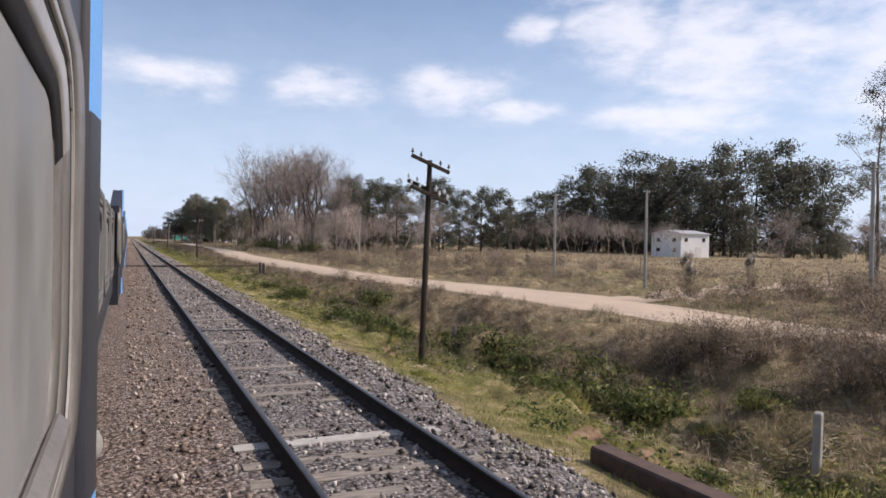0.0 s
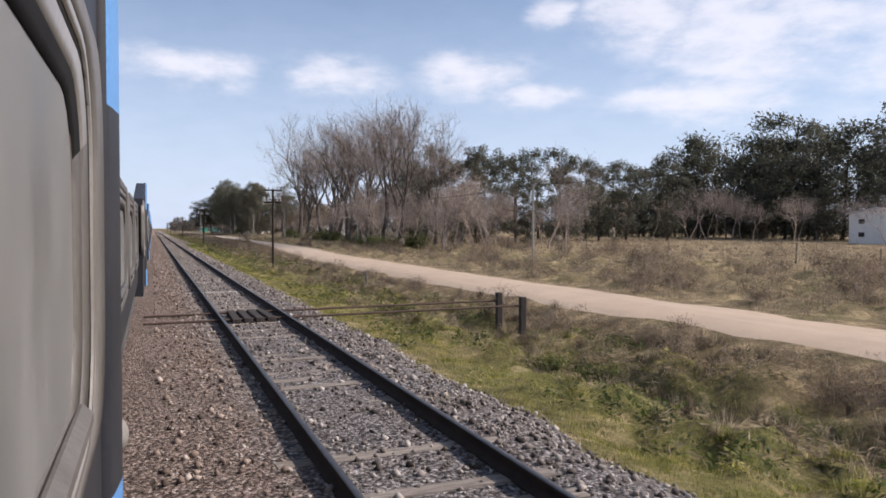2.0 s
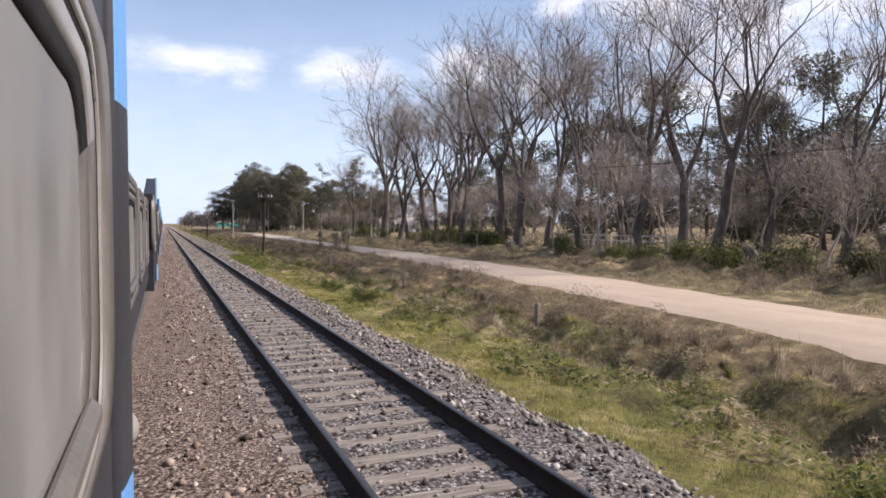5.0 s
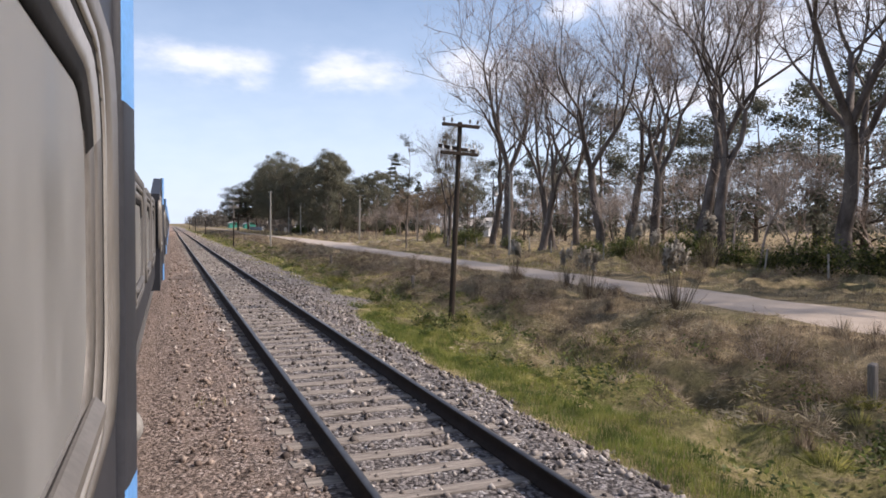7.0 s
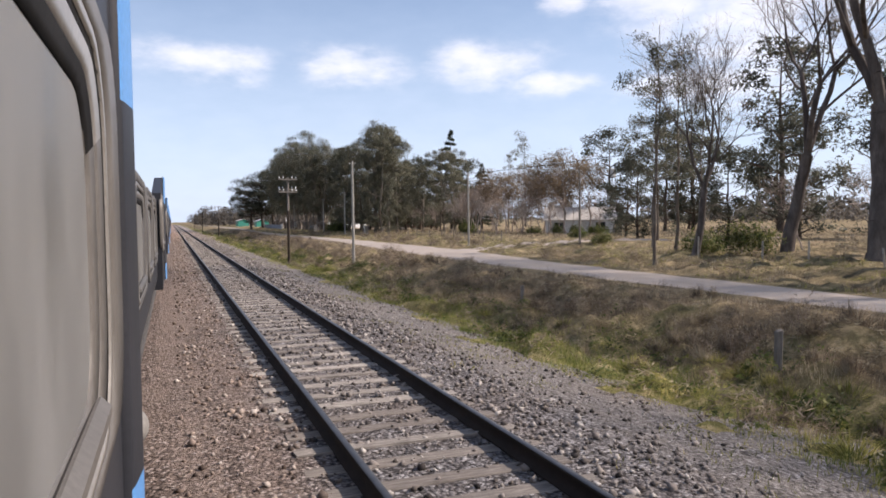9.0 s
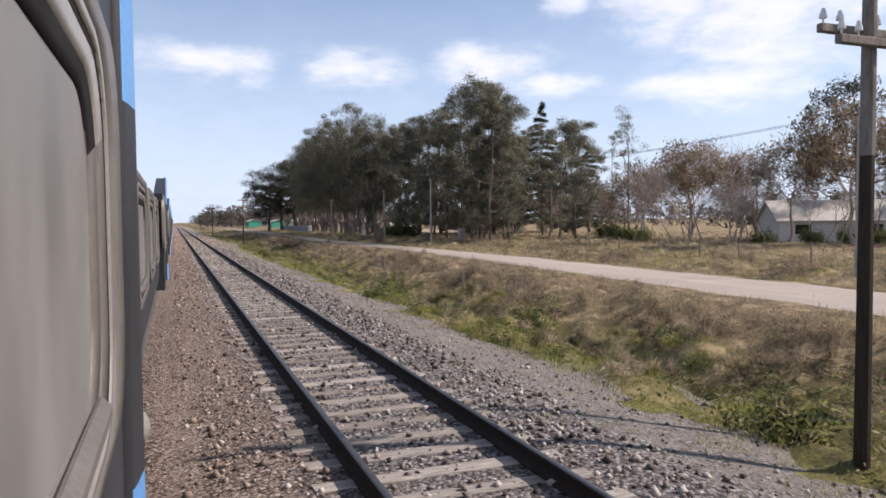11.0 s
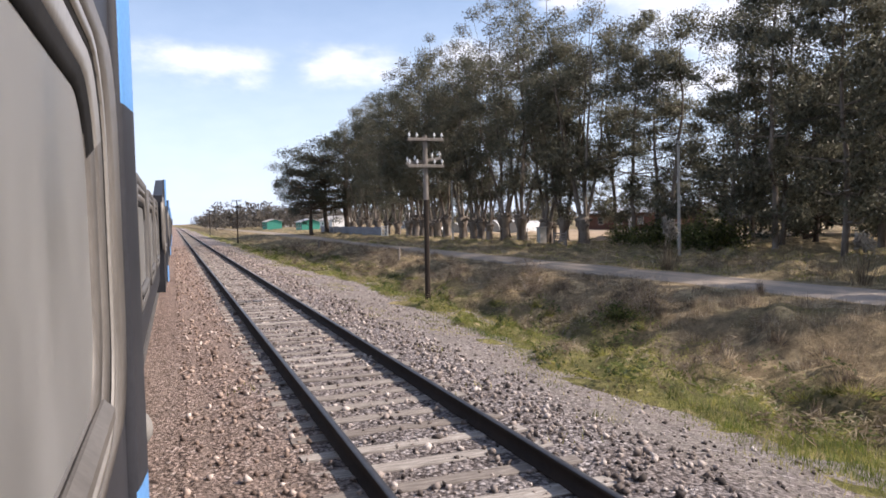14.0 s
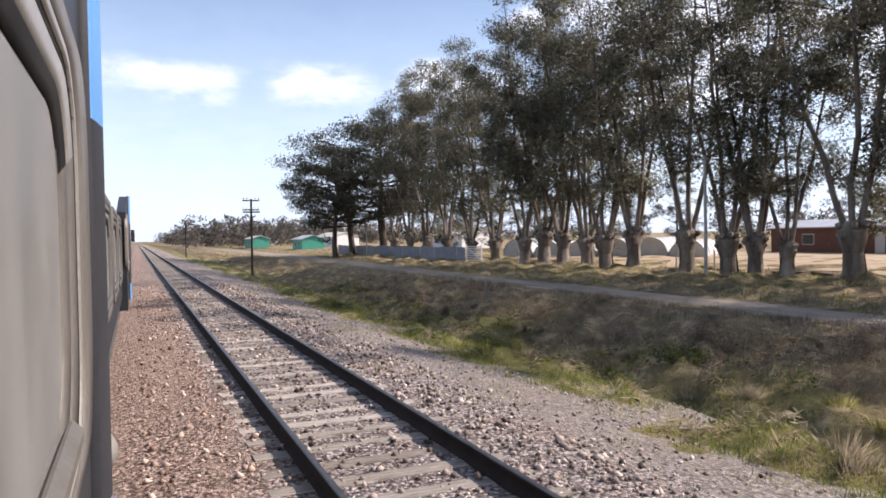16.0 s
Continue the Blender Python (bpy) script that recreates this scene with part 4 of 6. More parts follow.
def tubes(segs, grown=True):
    """Tapered tubes, their sides by thickness. segs: rows of two points and two radii."""
    vs, fs, rings = [], [], []
    heads, ends = np.array([s[0] for s in segs]), np.array([s[1] for s in segs])
    for i, (p, q, r0, r1) in enumerate(segs):
        k = 7 if r0 > 0.12 else 5 if r0 > 0.05 else 3
        d = (q - p)
        d = d / (np.linalg.norm(d) + 1e-9)
        a = np.cross(d, (0.3, 0.9, 0.1))
        a /= np.linalg.norm(a) + 1e-9
        b = np.cross(d, a)
        th = np.arange(k) * 2 * math.pi / k
        o = np.cos(th)[:, None] * a + np.sin(th)[:, None] * b
        n0 = len(vs)
        vs.extend(p + o * r0)
        vs.extend(q + o * r1)
        fs.extend((n0 + j, n0 + (j + 1) % k, n0 + k + (j + 1) % k, n0 + k + j) for j in range(k))
        if i and grown:
            # grown together with the limb it springs from, inside the wood
            d0, d1 = np.linalg.norm(heads[:i] - p, axis=1), np.linalg.norm(ends[:i] - p, axis=1)
            near = int(np.argmin(np.minimum(d0, d1)))
            m0, m = rings[near]
            m0 += m if d1[near] < d0[near] else 0
            fs.append((n0, n0 + 1, m0 + 1, m0))
        rings.append((n0, k))
    return np.array(vs), np.array(fs)


def limb(segs, tips, g, p, d, length, r, depth, deepest, spread, lift, wander, forks, thin):
    """One branch in a few bent steps, then its forks."""
    steps = 4 if depth < 2 else 3
    for s in range(steps):
        d = d + g.normal(0, wander, 3) + np.array((0, 0, lift))
        d /= np.linalg.norm(d)
        q = p + d * length / steps
        r1 = max(r * (0.90 if depth else 0.93), thin)
        segs.append((p, q, r, r1))
        if depth and depth < deepest and s and g.random() < 0.55:
            side = g.normal(0, 1, 3)
            side -= d * (side @ d)
            side /= np.linalg.norm(side)
            nd = d * math.cos(spread * 1.3) + side * math.sin(spread * 1.3)
            limb(segs, tips, g, q, nd, length * g.uniform(0.45, 0.65), max(r1 * 0.55, thin), depth + 1, deepest, spread, lift, wander * 1.1, forks, thin)
        p, r = q, r1
    if depth >= deepest:
        tips.append(p)
        return
    n = forks if depth else forks + 1
    turn = g.uniform(0, 6.28)
    a = np.cross(d, (0.2, 0.95, 0.1))
    a /= np.linalg.norm(a)
    b = np.cross(d, a)
    for j in range(n):
        th = turn + j * 6.283 / n + g.normal(0, 0.3)
        w = spread * g.uniform(0.6, 1.3)
        nd = d * math.cos(w) + (a * math.cos(th) + b * math.sin(th)) * math.sin(w)
        limb(segs, tips, g, p, nd, length * g.uniform(0.62, 0.86), max(r * g.uniform(0.6, 0.75), thin), depth + 1, deepest, spread, lift, wander, forks, thin)


def leaves(centres, each, ball, size, g, droop=0.0, flat=1.0, slim=1.0):
    """Small leaf clumps, one slender triangle each, scattered round the given centres; with soft normals of each clump."""
    centres = np.asarray(centres)
    mid = centres.mean(0)
    c0 = np.repeat(centres, each, 0)
    n = len(c0)
    off = g.normal(0, 1, (n, 3))
    if np.max(ball) > 0.3:
        off *= 1.55 * g.uniform(0.05, 1, (n, 1)) ** 0.45 / np.linalg.norm(off, axis=1, keepdims=True)
        off = off * np.repeat(g.uniform(0.6, 1.25, (len(centres), 1)), each, 0)
    off = off * np.array(ball) * g.uniform(0.75, 1.1, (n, 1))
    c = c0 + off
    u = g.normal(0, 1, (n, 3)) * np.array((1, 1, flat))
    u[:, 2] -= droop
    u /= np.linalg.norm(u, axis=1, keepdims=True)
    w = np.cross(u, g.normal(0, 1, (n, 3)))
    w /= np.linalg.norm(w, axis=1, keepdims=True)
    s = size * g.uniform(0.55, 1.35, (n, 1))
    v = np.stack([c - u * s * 0.5 - w * s * 0.12 * slim, c + w * s * 0.32 * slim, c + u * s * 0.6], 1).reshape(-1, 3)
    away = c0 - mid
    away /= np.linalg.norm(away, axis=1, keepdims=True) + 1e-6
    nm = off / np.array(ball) * 0.45 + away * 0.30 + g.normal(0, 0.26, (n, 3)) + np.array((0, 0, 0.50))
    nm /= np.linalg.norm(nm, axis=1, keepdims=True)
    return v, np.arange(3 * n).reshape(-1, 3), np.repeat(nm, 3, 0)


def foliage(name, made, material):
    v, f, nm = made
    me = mesh_of(name, v, f, material)
    me.normals_split_custom_set_from_vertices(nm)
    return me


def tree(name, label, category, group, g, bark, leaf=None, height=20, girth=0.35, bole=0.3, deepest=4, spread=0.42, lift=0.06,
         wander=0.09, forks=3, thin=0.02, each=14, ball=(0.9, 0.9, 0.6), size=0.4, droop=0.3, haze=None, stems=1):
    """A tapered trunk with limbs and, where leaf is given, a crown of many small clumps. Scaled to its height."""
    segs, tips = [], []
    for s in range(stems):
        d = np.array((0.0, 0.0, 1.0)) if stems == 1 else np.array((0.28 * math.cos(s * 2.1), 0.28 * math.sin(s * 2.1), 1.0))
        p0 = np.array((0.0, 0.0, 0.0)) if stems == 1 else np.array((0.18 * math.cos(s * 2.1), 0.18 * math.sin(s * 2.1), 1.9))
        limb(segs, tips, g, p0, d, height * bole, girth, 0, deepest, spread, lift, wander, forks, thin)
    tall = max(float(s[1][2]) for s in segs)
    k = height / tall
    segs = [(a * k, b * k, r0, r1) for a, b, r0, r1 in segs]
    tips = [t * k for t in tips]
    if stems > 1:
        segs += [(np.array((0, 0, -0.1)), np.array((0, 0, 0.9)), girth * 1.9, girth * 1.6), (np.array((0, 0, 0.9)), np.array((0.0, 0, 1.7)), girth * 1.6, girth * 2.1),
                 (np.array((0, 0, 1.7)), np.array((0, 0, 2.25)), girth * 2.1, girth * 1.2)]
    else:
        segs.append((np.array((0, 0, -0.3)), np.array((0, 0, 0.35)), girth * 1.45, girth * 1.05))
    ob = base(name, 0, 0, 0, label, category, group)
    v, f = tubes(segs)
    part("trunk", smooth(mesh_of("trunk", v, f, bark)), None, ob)
    if haze:
        v, f = twig_haze(tips, haze[0], haze[1], haze[2], g)
        tagged(part("twig_mass", mesh_of("twig_mass", v, f, TWIG), None, ob), "mass of fine grey twigs", kind="stuff")
    if leaf:
        made = leaves(tips, each, ball, size, g, droop)
        part("crown", foliage("crown", made, leaf), None, ob)
    return ob


def twig_haze(tips, each, reach, width, g):
    """Fine twigs round the branch ends, each a narrow two-triangle blade."""
    c = np.repeat(np.asarray(tips), each, 0)
    n = len(c)
    c = c + g.normal(0, 0.35, (n, 3))
    u = g.normal(0, 1, (n, 3))
    u[:, 2] = np.abs(u[:, 2]) * 0.8 + 0.35
    u /= np.linalg.norm(u, axis=1, keepdims=True)
    w = np.cross(u, g.normal(0, 1, (n, 3)))
    w *= width / np.linalg.norm(w, axis=1, keepdims=True)
    s = reach * g.uniform(0.5, 1.3, (n, 1))
    v = np.stack([c - w, c + w, c + u * s * 0.6 + w * 0.6, c + u * s], 1).reshape(-1, 3)
    return v, np.arange(4 * n).reshape(-1, 4)


def leader_tree(name, label, category, group, g, bark, leaf, height=22, radius=4.2, bare_to=0.25, girth=0.3, levels=15, limbs=3, each=70,
                ball=(0.74, 0.74, 0.52), size=0.30, droop=0.3, stems=1, rise=0.55, ragged=0.4, bole=0.0):
    """A tree with one or more leading stems and side limbs, each limb ending in clumps of small leaves."""
    segs, clumps = [], []
    for s in range(stems):
        th0 = s * 6.283 / stems + g.uniform(0, 1)
        foot = np.zeros(3) if stems == 1 else np.array((0.25 * math.cos(th0), 0.25 * math.sin(th0), 1.9))
        lean = np.zeros(3) if stems == 1 else np.array((0.30 * math.cos(th0), 0.30 * math.sin(th0), 0)) * g.uniform(0.5, 1.2)
        top = height * (1 if s == 0 else g.uniform(0.72, 0.98)) * 0.95
        pts, p = [foot], foot.copy()
        for k in range(9):
            p = p + (np.array((0, 0, 1.0)) + lean * (1 - k / 12) + np.append(g.normal(0, 0.07, 2), 0)) * (top - foot[2]) / 9
            pts.append(p)
        rr = [max(girth * (1 - 0.92 * k / 9), 0.03) for k in range(10)]
        segs += [(pts[k], pts[k + 1], rr[k], rr[k + 1]) for k in range(9)]
        pts = np.array(pts)
        for lv in range(levels):
            w = (lv + g.uniform(0, 0.9)) / levels
            u = bare_to + (1 - bare_to) * w
            k = min(int(u * 9), 8)
            q = pts[k] + (pts[k + 1] - pts[k]) * (u * 9 - k)
            for j in range(limbs):
                th = g.uniform(0, 6.283)
                r = radius * math.sin(math.pi * (0.16 + 0.76 * w)) ** 0.8 * g.uniform(1 - ragged, 1 + 0.6 * ragged)
                out = np.array((math.cos(th), math.sin(th), 0))
                mid = q + out * r * 0.5 + np.array((0, 0, r * rise * 0.35)) + g.normal(0, 0.2, 3)
                end = q + out * r + np.array((0, 0, r * rise)) + g.normal(0, 0.3, 3)
                t0 = max(rr[k] * 0.4, 0.035)
                segs += [(q, mid, t0, t0 * 0.7), (mid, end, t0 * 0.7, 0.02)]
                clumps.append(end)
                if g.random() < 0.75:
                    side = mid + (end - mid) * 0.4 + g.normal(0, 0.22 * r + 0.2, 3)
                    segs.append((mid, side, t0 * 0.5, 0.015))
                    clumps.append(side)
        clumps.append(pts[-1])
    if stems > 1:
        # a thick pollard bole with a knobbly head
        for z0, z1, r0, r1 in ((-0.2, 0.3, 1.35, 1.05), (0.3, 1.1, 1.05, 0.95), (1.1, 1.6, 0.95, 1.3), (1.6, 2.05, 1.3, 1.45), (2.05, 2.5, 1.45, 0.6)):
            segs.append((np.array((0.03 * z0, 0, z0)), np.array((0.03 * z1, 0, z1)), bole * r0, bole * r1))
        for k in range(9):
            th = k * 0.7 + g.uniform(0, 0.4)
            out = np.array((math.cos(th), math.sin(th), g.uniform(-0.25, 0.55)))
            p = np.array((0, 0, g.uniform(1.6, 2.2))) + out * bole * 1.0
            segs += [(p, p + out * bole * 0.42, bole * 0.30, bole * 0.40), (p + out * bole * 0.42, p + out * bole * 0.7, bole * 0.40, bole * 0.08)]
    else:
        segs.append((np.array((0, 0, -0.3)), np.array((0, 0, 0.35)), girth * 1.45, girth * 1.02))
    ob = base(name, 0, 0, 0, label, category, group)
    v, f = tubes(segs)
    part("trunk", smooth(mesh_of("trunk", v, f, bark)), None, ob)
    made = leaves(clumps, each, ball, size, g, droop)
    part("crown", foliage("crown", made, leaf), None, ob)
    return ob


def cone_tree(name, label, category, group, g, height, radius, leaf, bark, layers=18, each=26):
    """A conifer: whorls of drooping boughs on one straight stem."""
    segs = [(np.array((0, 0, -0.2)), np.array((0, 0, height * 0.5)), 0.26, 0.16), (np.array((0, 0, height * 0.5)), np.array((0, 0, height)), 0.16, 0.02)]
    tips = []
    for k in range(layers):
        u = k / (layers - 1)
        z = height * (0.10 + 0.88 * u)
        rr = radius * (1 - u) ** 0.8 + 0.25
        for j in range(max(3, int(9 * (1 - u) + 3))):
            th = g.uniform(0, 6.283)
            r1 = rr * g.uniform(0.65, 1.1)
            e = np.array((r1 * math.cos(th), r1 * math.sin(th), z - 0.12 * r1 + g.normal(0, 0.2)))
            segs.append((np.array((0, 0, z)), e, 0.04, 0.015))
            for w in (0.35, 0.6, 0.85, 1.0):
                tips.append(np.array((0, 0, z)) * (1 - w) + e * w)
    ob = base(name, 0, 0, 0, label, category, group)
    v, f = tubes(segs)
    part("trunk", smooth(mesh_of("trunk", v, f, bark)), None, ob)
    made = leaves(tips, each, (0.35, 0.35, 0.25), 0.36, g, 0.4)
    part("crown", foliage("crown", made, leaf), None, ob)
    return ob


def plant(protos, spots, g, jitter=0.12):
    """Sets the first of each kind in place and copies it to the rest. spots: x, y, size, and optionally which one."""
    used, first = set(), []
    for k, spot in enumerate(spots):
        x, y, s = spot[:3]
        i = spot[3] if len(spot) > 3 else k % len(protos)
        turn = float(g.uniform(0, 360))
        s *= float(g.uniform(1 - jitter, 1 + jitter))
        m = pose(x, y, ground_at(x, y) - 0.05, 0, 0, turn) @ Matrix.Diagonal((s, s, s * float(g.uniform(0.95, 1.08)), 1))
        if i not in used:
            used.add(i)
            first.append((protos[i], m))
        else:
            copy_thing(protos[i], m)
    for ob, m in first:
        ob.matrix_basis = m
    for i, p in enumerate(protos):
        if i not in used:
            for o in list(p.children_recursive) + [p]:
                bpy.data.objects.remove(o)


g = np.random.default_rng(5)
bare = [tree("bare_tree", "tall leafless tree with grey ascending limbs and fine twigs", "tree", "bare trees behind the road", np.random.default_rng(20 + k), BARK_GREY,
             height=24, girth=0.46, bole=0.27, deepest=5, spread=0.50, lift=0.085, wander=0.105, forks=2, thin=0.022, haze=(10, 1.9, 0.0075)) for k in range(4)]
plant(bare, [(34.1, 220.3, 1.22), (36, 213.5, 0.92), (34.2, 212.4, 0.95), (36, 205.2, 0.95), (37, 199, 0.9), (36, 192.6, 1.0), (35, 188.9, 1.0), (36, 180.5, 1.0),
             (35, 175.0, 1.02), (36.5, 171, 1.0), (35, 162.5, 0.95), (35.5, 155.0, 0.95), (36, 150.3, 0.92), (35, 146, 0.88), (38, 138.5, 0.75), (40, 184, 0.95), (42, 166, 0.9),
             (41, 208, 0.95), (36, 228, 0.9), (44, 222, 0.85), (44, 150, 0.8), (31.5, 231, 0.6)], g, 0.06)

small_bare = [tree("bare_shrub_tree", "small leafless grey shrub tree with many thin stems", "tree", "bare thicket", np.random.default_rng(40 + k), TWIG,
                   height=6, girth=0.07, bole=0.22, deepest=3, spread=0.42, lift=0.05, wander=0.16, forks=3, thin=0.013, haze=(5, 0.9, 0.011)) for k in range(3)]
spots = [(float(g.uniform(31, 60)), float(g.uniform(128, 232)), float(g.uniform(0.7, 1.5))) for _ in range(66)]
spots += [(float(g.uniform(30, 46)), float(g.uniform(108, 132)), float(g.uniform(0.5, 0.9))) for _ in range(10)]
spots += [(43, 66, 0.85), (60, 66, 0.9), (56, 80, 0.8), (75, 92, 0.9), (80, 100, 1.0), (90, 104, 1.0), (46, 40, 0.6), (40, 28, 0.6), (36, 24, 0.6), (48, 24, 0.9), (44, 16, 0.8),
          (52, 31, 0.8), (26, 50, 0.4), (33, 120, 0.6), (38, 290, 0.75), (39, 284, 0.7), (41, 281, 0.8), (46, 276, 0.9), (44, 297, 1.3), (47, 301, 1.4), (50, 295, 1.45), (53, 300, 1.5), (56, 304, 1.5), (49, 289, 1.3), (60, 298, 1.5), (43, 291, 1.2)]
spots += [(float(g.uniform(44, 62)), float(g.uniform(282, 330)), float(g.uniform(0.6, 1.0))) for _ in range(26)]
spots += [(float(g.uniform(96, 132)), float(g.uniform(70, 240)), float(g.uniform(1.0, 1.8))) for _ in range(34)]
spots += [(float(g.uniform(31, 52)), float(g.uniform(118, 168)), float(g.uniform(0.9, 1.6))) for _ in range(30)]
plant(small_bare, spots, g)

euc = [leader_tree("eucalyptus", "tall eucalyptus with pale peeling trunk and ragged dark crown", "tree", "row of eucalyptus trees", np.random.default_rng(60 + k), BARK_EUC, LEAF_EUC,
                   height=22, radius=4.3, bare_to=0.11, girth=0.24, levels=11, limbs=3, each=250, ball=(0.92, 0.92, 0.62), size=0.26, rise=0.22) for k in range(4)]
pollard = [leader_tree("eucalyptus", "pollarded eucalyptus, several stems rising from a thick knobbly bole", "tree", "row of eucalyptus trees", np.random.default_rng(80 + k), BARK_EUC, LEAF_EUC,
                       height=22, radius=3.6, bare_to=0.16, girth=0.16, levels=6, limbs=2, stems=4, bole=0.46, each=230, ball=(0.84, 0.84, 0.62), size=0.21, rise=0.3, ragged=0.55) for k in range(3)]
sparse = [leader_tree("eucalyptus", "slender eucalyptus with a pale trunk and thin open crown", "tree", "slender eucalyptus trees", np.random.default_rng(90 + k), BARK_EUC, LEAF_EUC,
                      height=16, radius=2.5, bare_to=0.40, girth=0.15, levels=8, limbs=2, each=105, size=0.19, ball=(0.56, 0.56, 0.40), ragged=0.7, rise=0.7) for k in range(2)]
row1 = [(32.6, y, 1.04 * h / 22) for y, h in ((369.5, 22.3), (373.4, 16), (375.6, 19), (377.6, 22), (381.0, 23), (386.4, 22), (389.7, 23.4), (392.1, 22), (395.5, 24), (398.4, 23), (401.8, 22.5),
                                       (407.5, 21.5), (413, 21.5), (419, 22.5), (425, 22.3), (431, 22), (437, 21.5), (365.6, 21.6), (360.5, 21), (354.2, 20.2), (357.4, 20.0))]
plant(pollard, row1, g, 0.05)
row2 = [(x, y, (1.06 if 312 < y < 338 else 0.96) * h / 22) for x, y, h in ((33.0, 309.1, 19), (33.2, 312.6, 18.5), (34.0, 316.8, 17.5), (34.0, 325.2, 16.3), (33.5, 330.0, 15.8), (33.6, 334.7, 16.2), (35, 340, 16.8), (35, 346, 18.2),
        (36, 352, 19.4), (33, 304.6, 11), (38, 322, 17.3), (38, 316, 17), (37, 327, 16.5), (42, 334, 17.5), (36.5, 337, 16.5), (34.5, 357, 18.5), (36, 349, 18.5), (39, 332, 18.5), (40, 343, 19.5), (38, 357, 18), (40, 372, 18), (38, 399, 20.5), (39, 410, 21),
        (39, 427, 23.5), (38, 440, 23), (50, 328, 17), (47, 318, 14.5), (40, 308.5, 13), (45, 311, 13.5), (52, 323, 15.5), (37, 313, 16), (36.5, 366, 19))]
plant(euc, row2, g, 0.05)
plant(sparse, [(24.7, 226.3, 0.74), (38, 238, 0.8), (34, 238.5, 0.95), (32, 233.5, 0.85), (41, 247, 0.85), (85, 356, 1.45), (78, 352, 1.2), (60, 41.0, 1.1), (64, 44, 0.9)], g, 0.04)

spreading = [leader_tree("spreading_evergreen", "broad dark evergreen with level layered boughs", "tree", "", np.random.default_rng(97), BARK_DARK, LEAF_DARK,
                         height=14.5, radius=7.8, bare_to=0.3, girth=0.45, levels=11, limbs=5, each=170, ball=(1.15, 1.15, 0.62), size=0.30, droop=0.0, rise=0.16, ragged=0.4)]
plant(spreading, [(25.3, 441, 0.95), (30, 449, 1.2), (33, 443, 1.4)], g, 0.0)

broad = [leader_tree("evergreen_tree", "dense dark evergreen tree with an uneven crown", "tree", "dark evergreen wood", np.random.default_rng(110 + k), BARK_DARK, LEAF_DARK,
                     height=16, radius=4.8, bare_to=0.04, girth=0.28, levels=11, limbs=3, each=100, ball=(0.92, 0.92, 0.68), size=0.38, rise=0.4) for k in range(3)]
spots = [(50, 150, 0.9), (52, 160, 1.0), (50, 172, 1.05), (54, 182, 1.0), (56, 195, 1.05), (52, 140, 0.85), (60, 168, 1.1), (62, 205, 1.0), (48, 203, 0.8), (60, 220, 0.9), (66, 150, 1.0)]
spots += [(84, 155, 0.85), (84, 164, 1.0), (84, 177, 1.1), (85, 190, 1.25), (86, 203, 1.25), (84, 219, 1.3), (84, 235, 1.25), (80, 252, 1.3), (92, 170, 1.05), (95, 185, 1.15), (78, 268, 1.6), (98, 160, 1.0)]
spots += [(66, 290, 0.9), (72, 285, 1.0), (80, 288, 1.05), (86, 296, 1.0), (90, 280, 1.0), (64, 345, 1.0), (50, 338, 0.9), (62, 300, 0.5), (44, 254, 0.55), (49, 263, 0.6), (52, 250, 0.6), (57, 246, 0.7)]
spots += [(46, 450, 0.6), (52, 446, 0.62), (58, 442, 0.65), (63, 437, 0.7), (69, 433, 0.65), (74, 428, 0.62), (79, 422, 0.66), (84, 416, 0.6), (88, 410, 0.6), (92, 402, 0.62), (95, 394, 0.6), (97, 386, 0.6), (63, 362, 0.6), (66, 368, 0.65), (62, 374, 0.55), (67, 380, 0.55), (70, 356, 0.7), (72, 364, 0.7), (64, 350, 0.7), (52, 345, 0.85), (58, 353, 0.85), (46, 336, 0.8), (48, 352, 0.62), (44, 341, 0.8), (47.5, 345, 0.85), (52, 350, 0.9), (41.5, 347.5, 0.7),
         (78, 44, 0.55), (84, 40, 0.6), (92, 44, 0.6), (100, 50, 0.6)]
spots += [(float(g.uniform(46, 60)), float(g.uniform(140, 236)), float(g.uniform(0.2, 0.36))) for _ in range(12)]
plant(broad, spots, g, 0.08)
wood = []
for k in range(58):
    u = k / 57
    wood.append((150 + float(g.uniform(-12, 26)), 250 - 190 * u + float(g.uniform(-4, 4)), 1.48 + 0.22 * math.sin(k * 0.7) + 0.12 - (0.7 if u < 0.08 else 1.05 if u > 0.66 else 0) + float(g.uniform(-0.15, 0.15))))
far_broad = [leader_tree("evergreen_tree", "dense dark evergreen tree at the edge of a wood", "tree", "dark evergreen wood", np.random.default_rng(115 + k), BARK_DARK, LEAF_DARK,
                         height=16, radius=4.8, bare_to=0.04, girth=0.28, levels=11, limbs=3, each=58, ball=(1.25, 1.25, 1.0), size=0.52, rise=0.4) for k in range(2)]
wood += [(float(g.uniform(128, 142)), float(g.uniform(120, 246)), float(g.uniform(0.55, 0.95))) for _ in range(30)]
plant(far_broad, wood, g, 0.05)

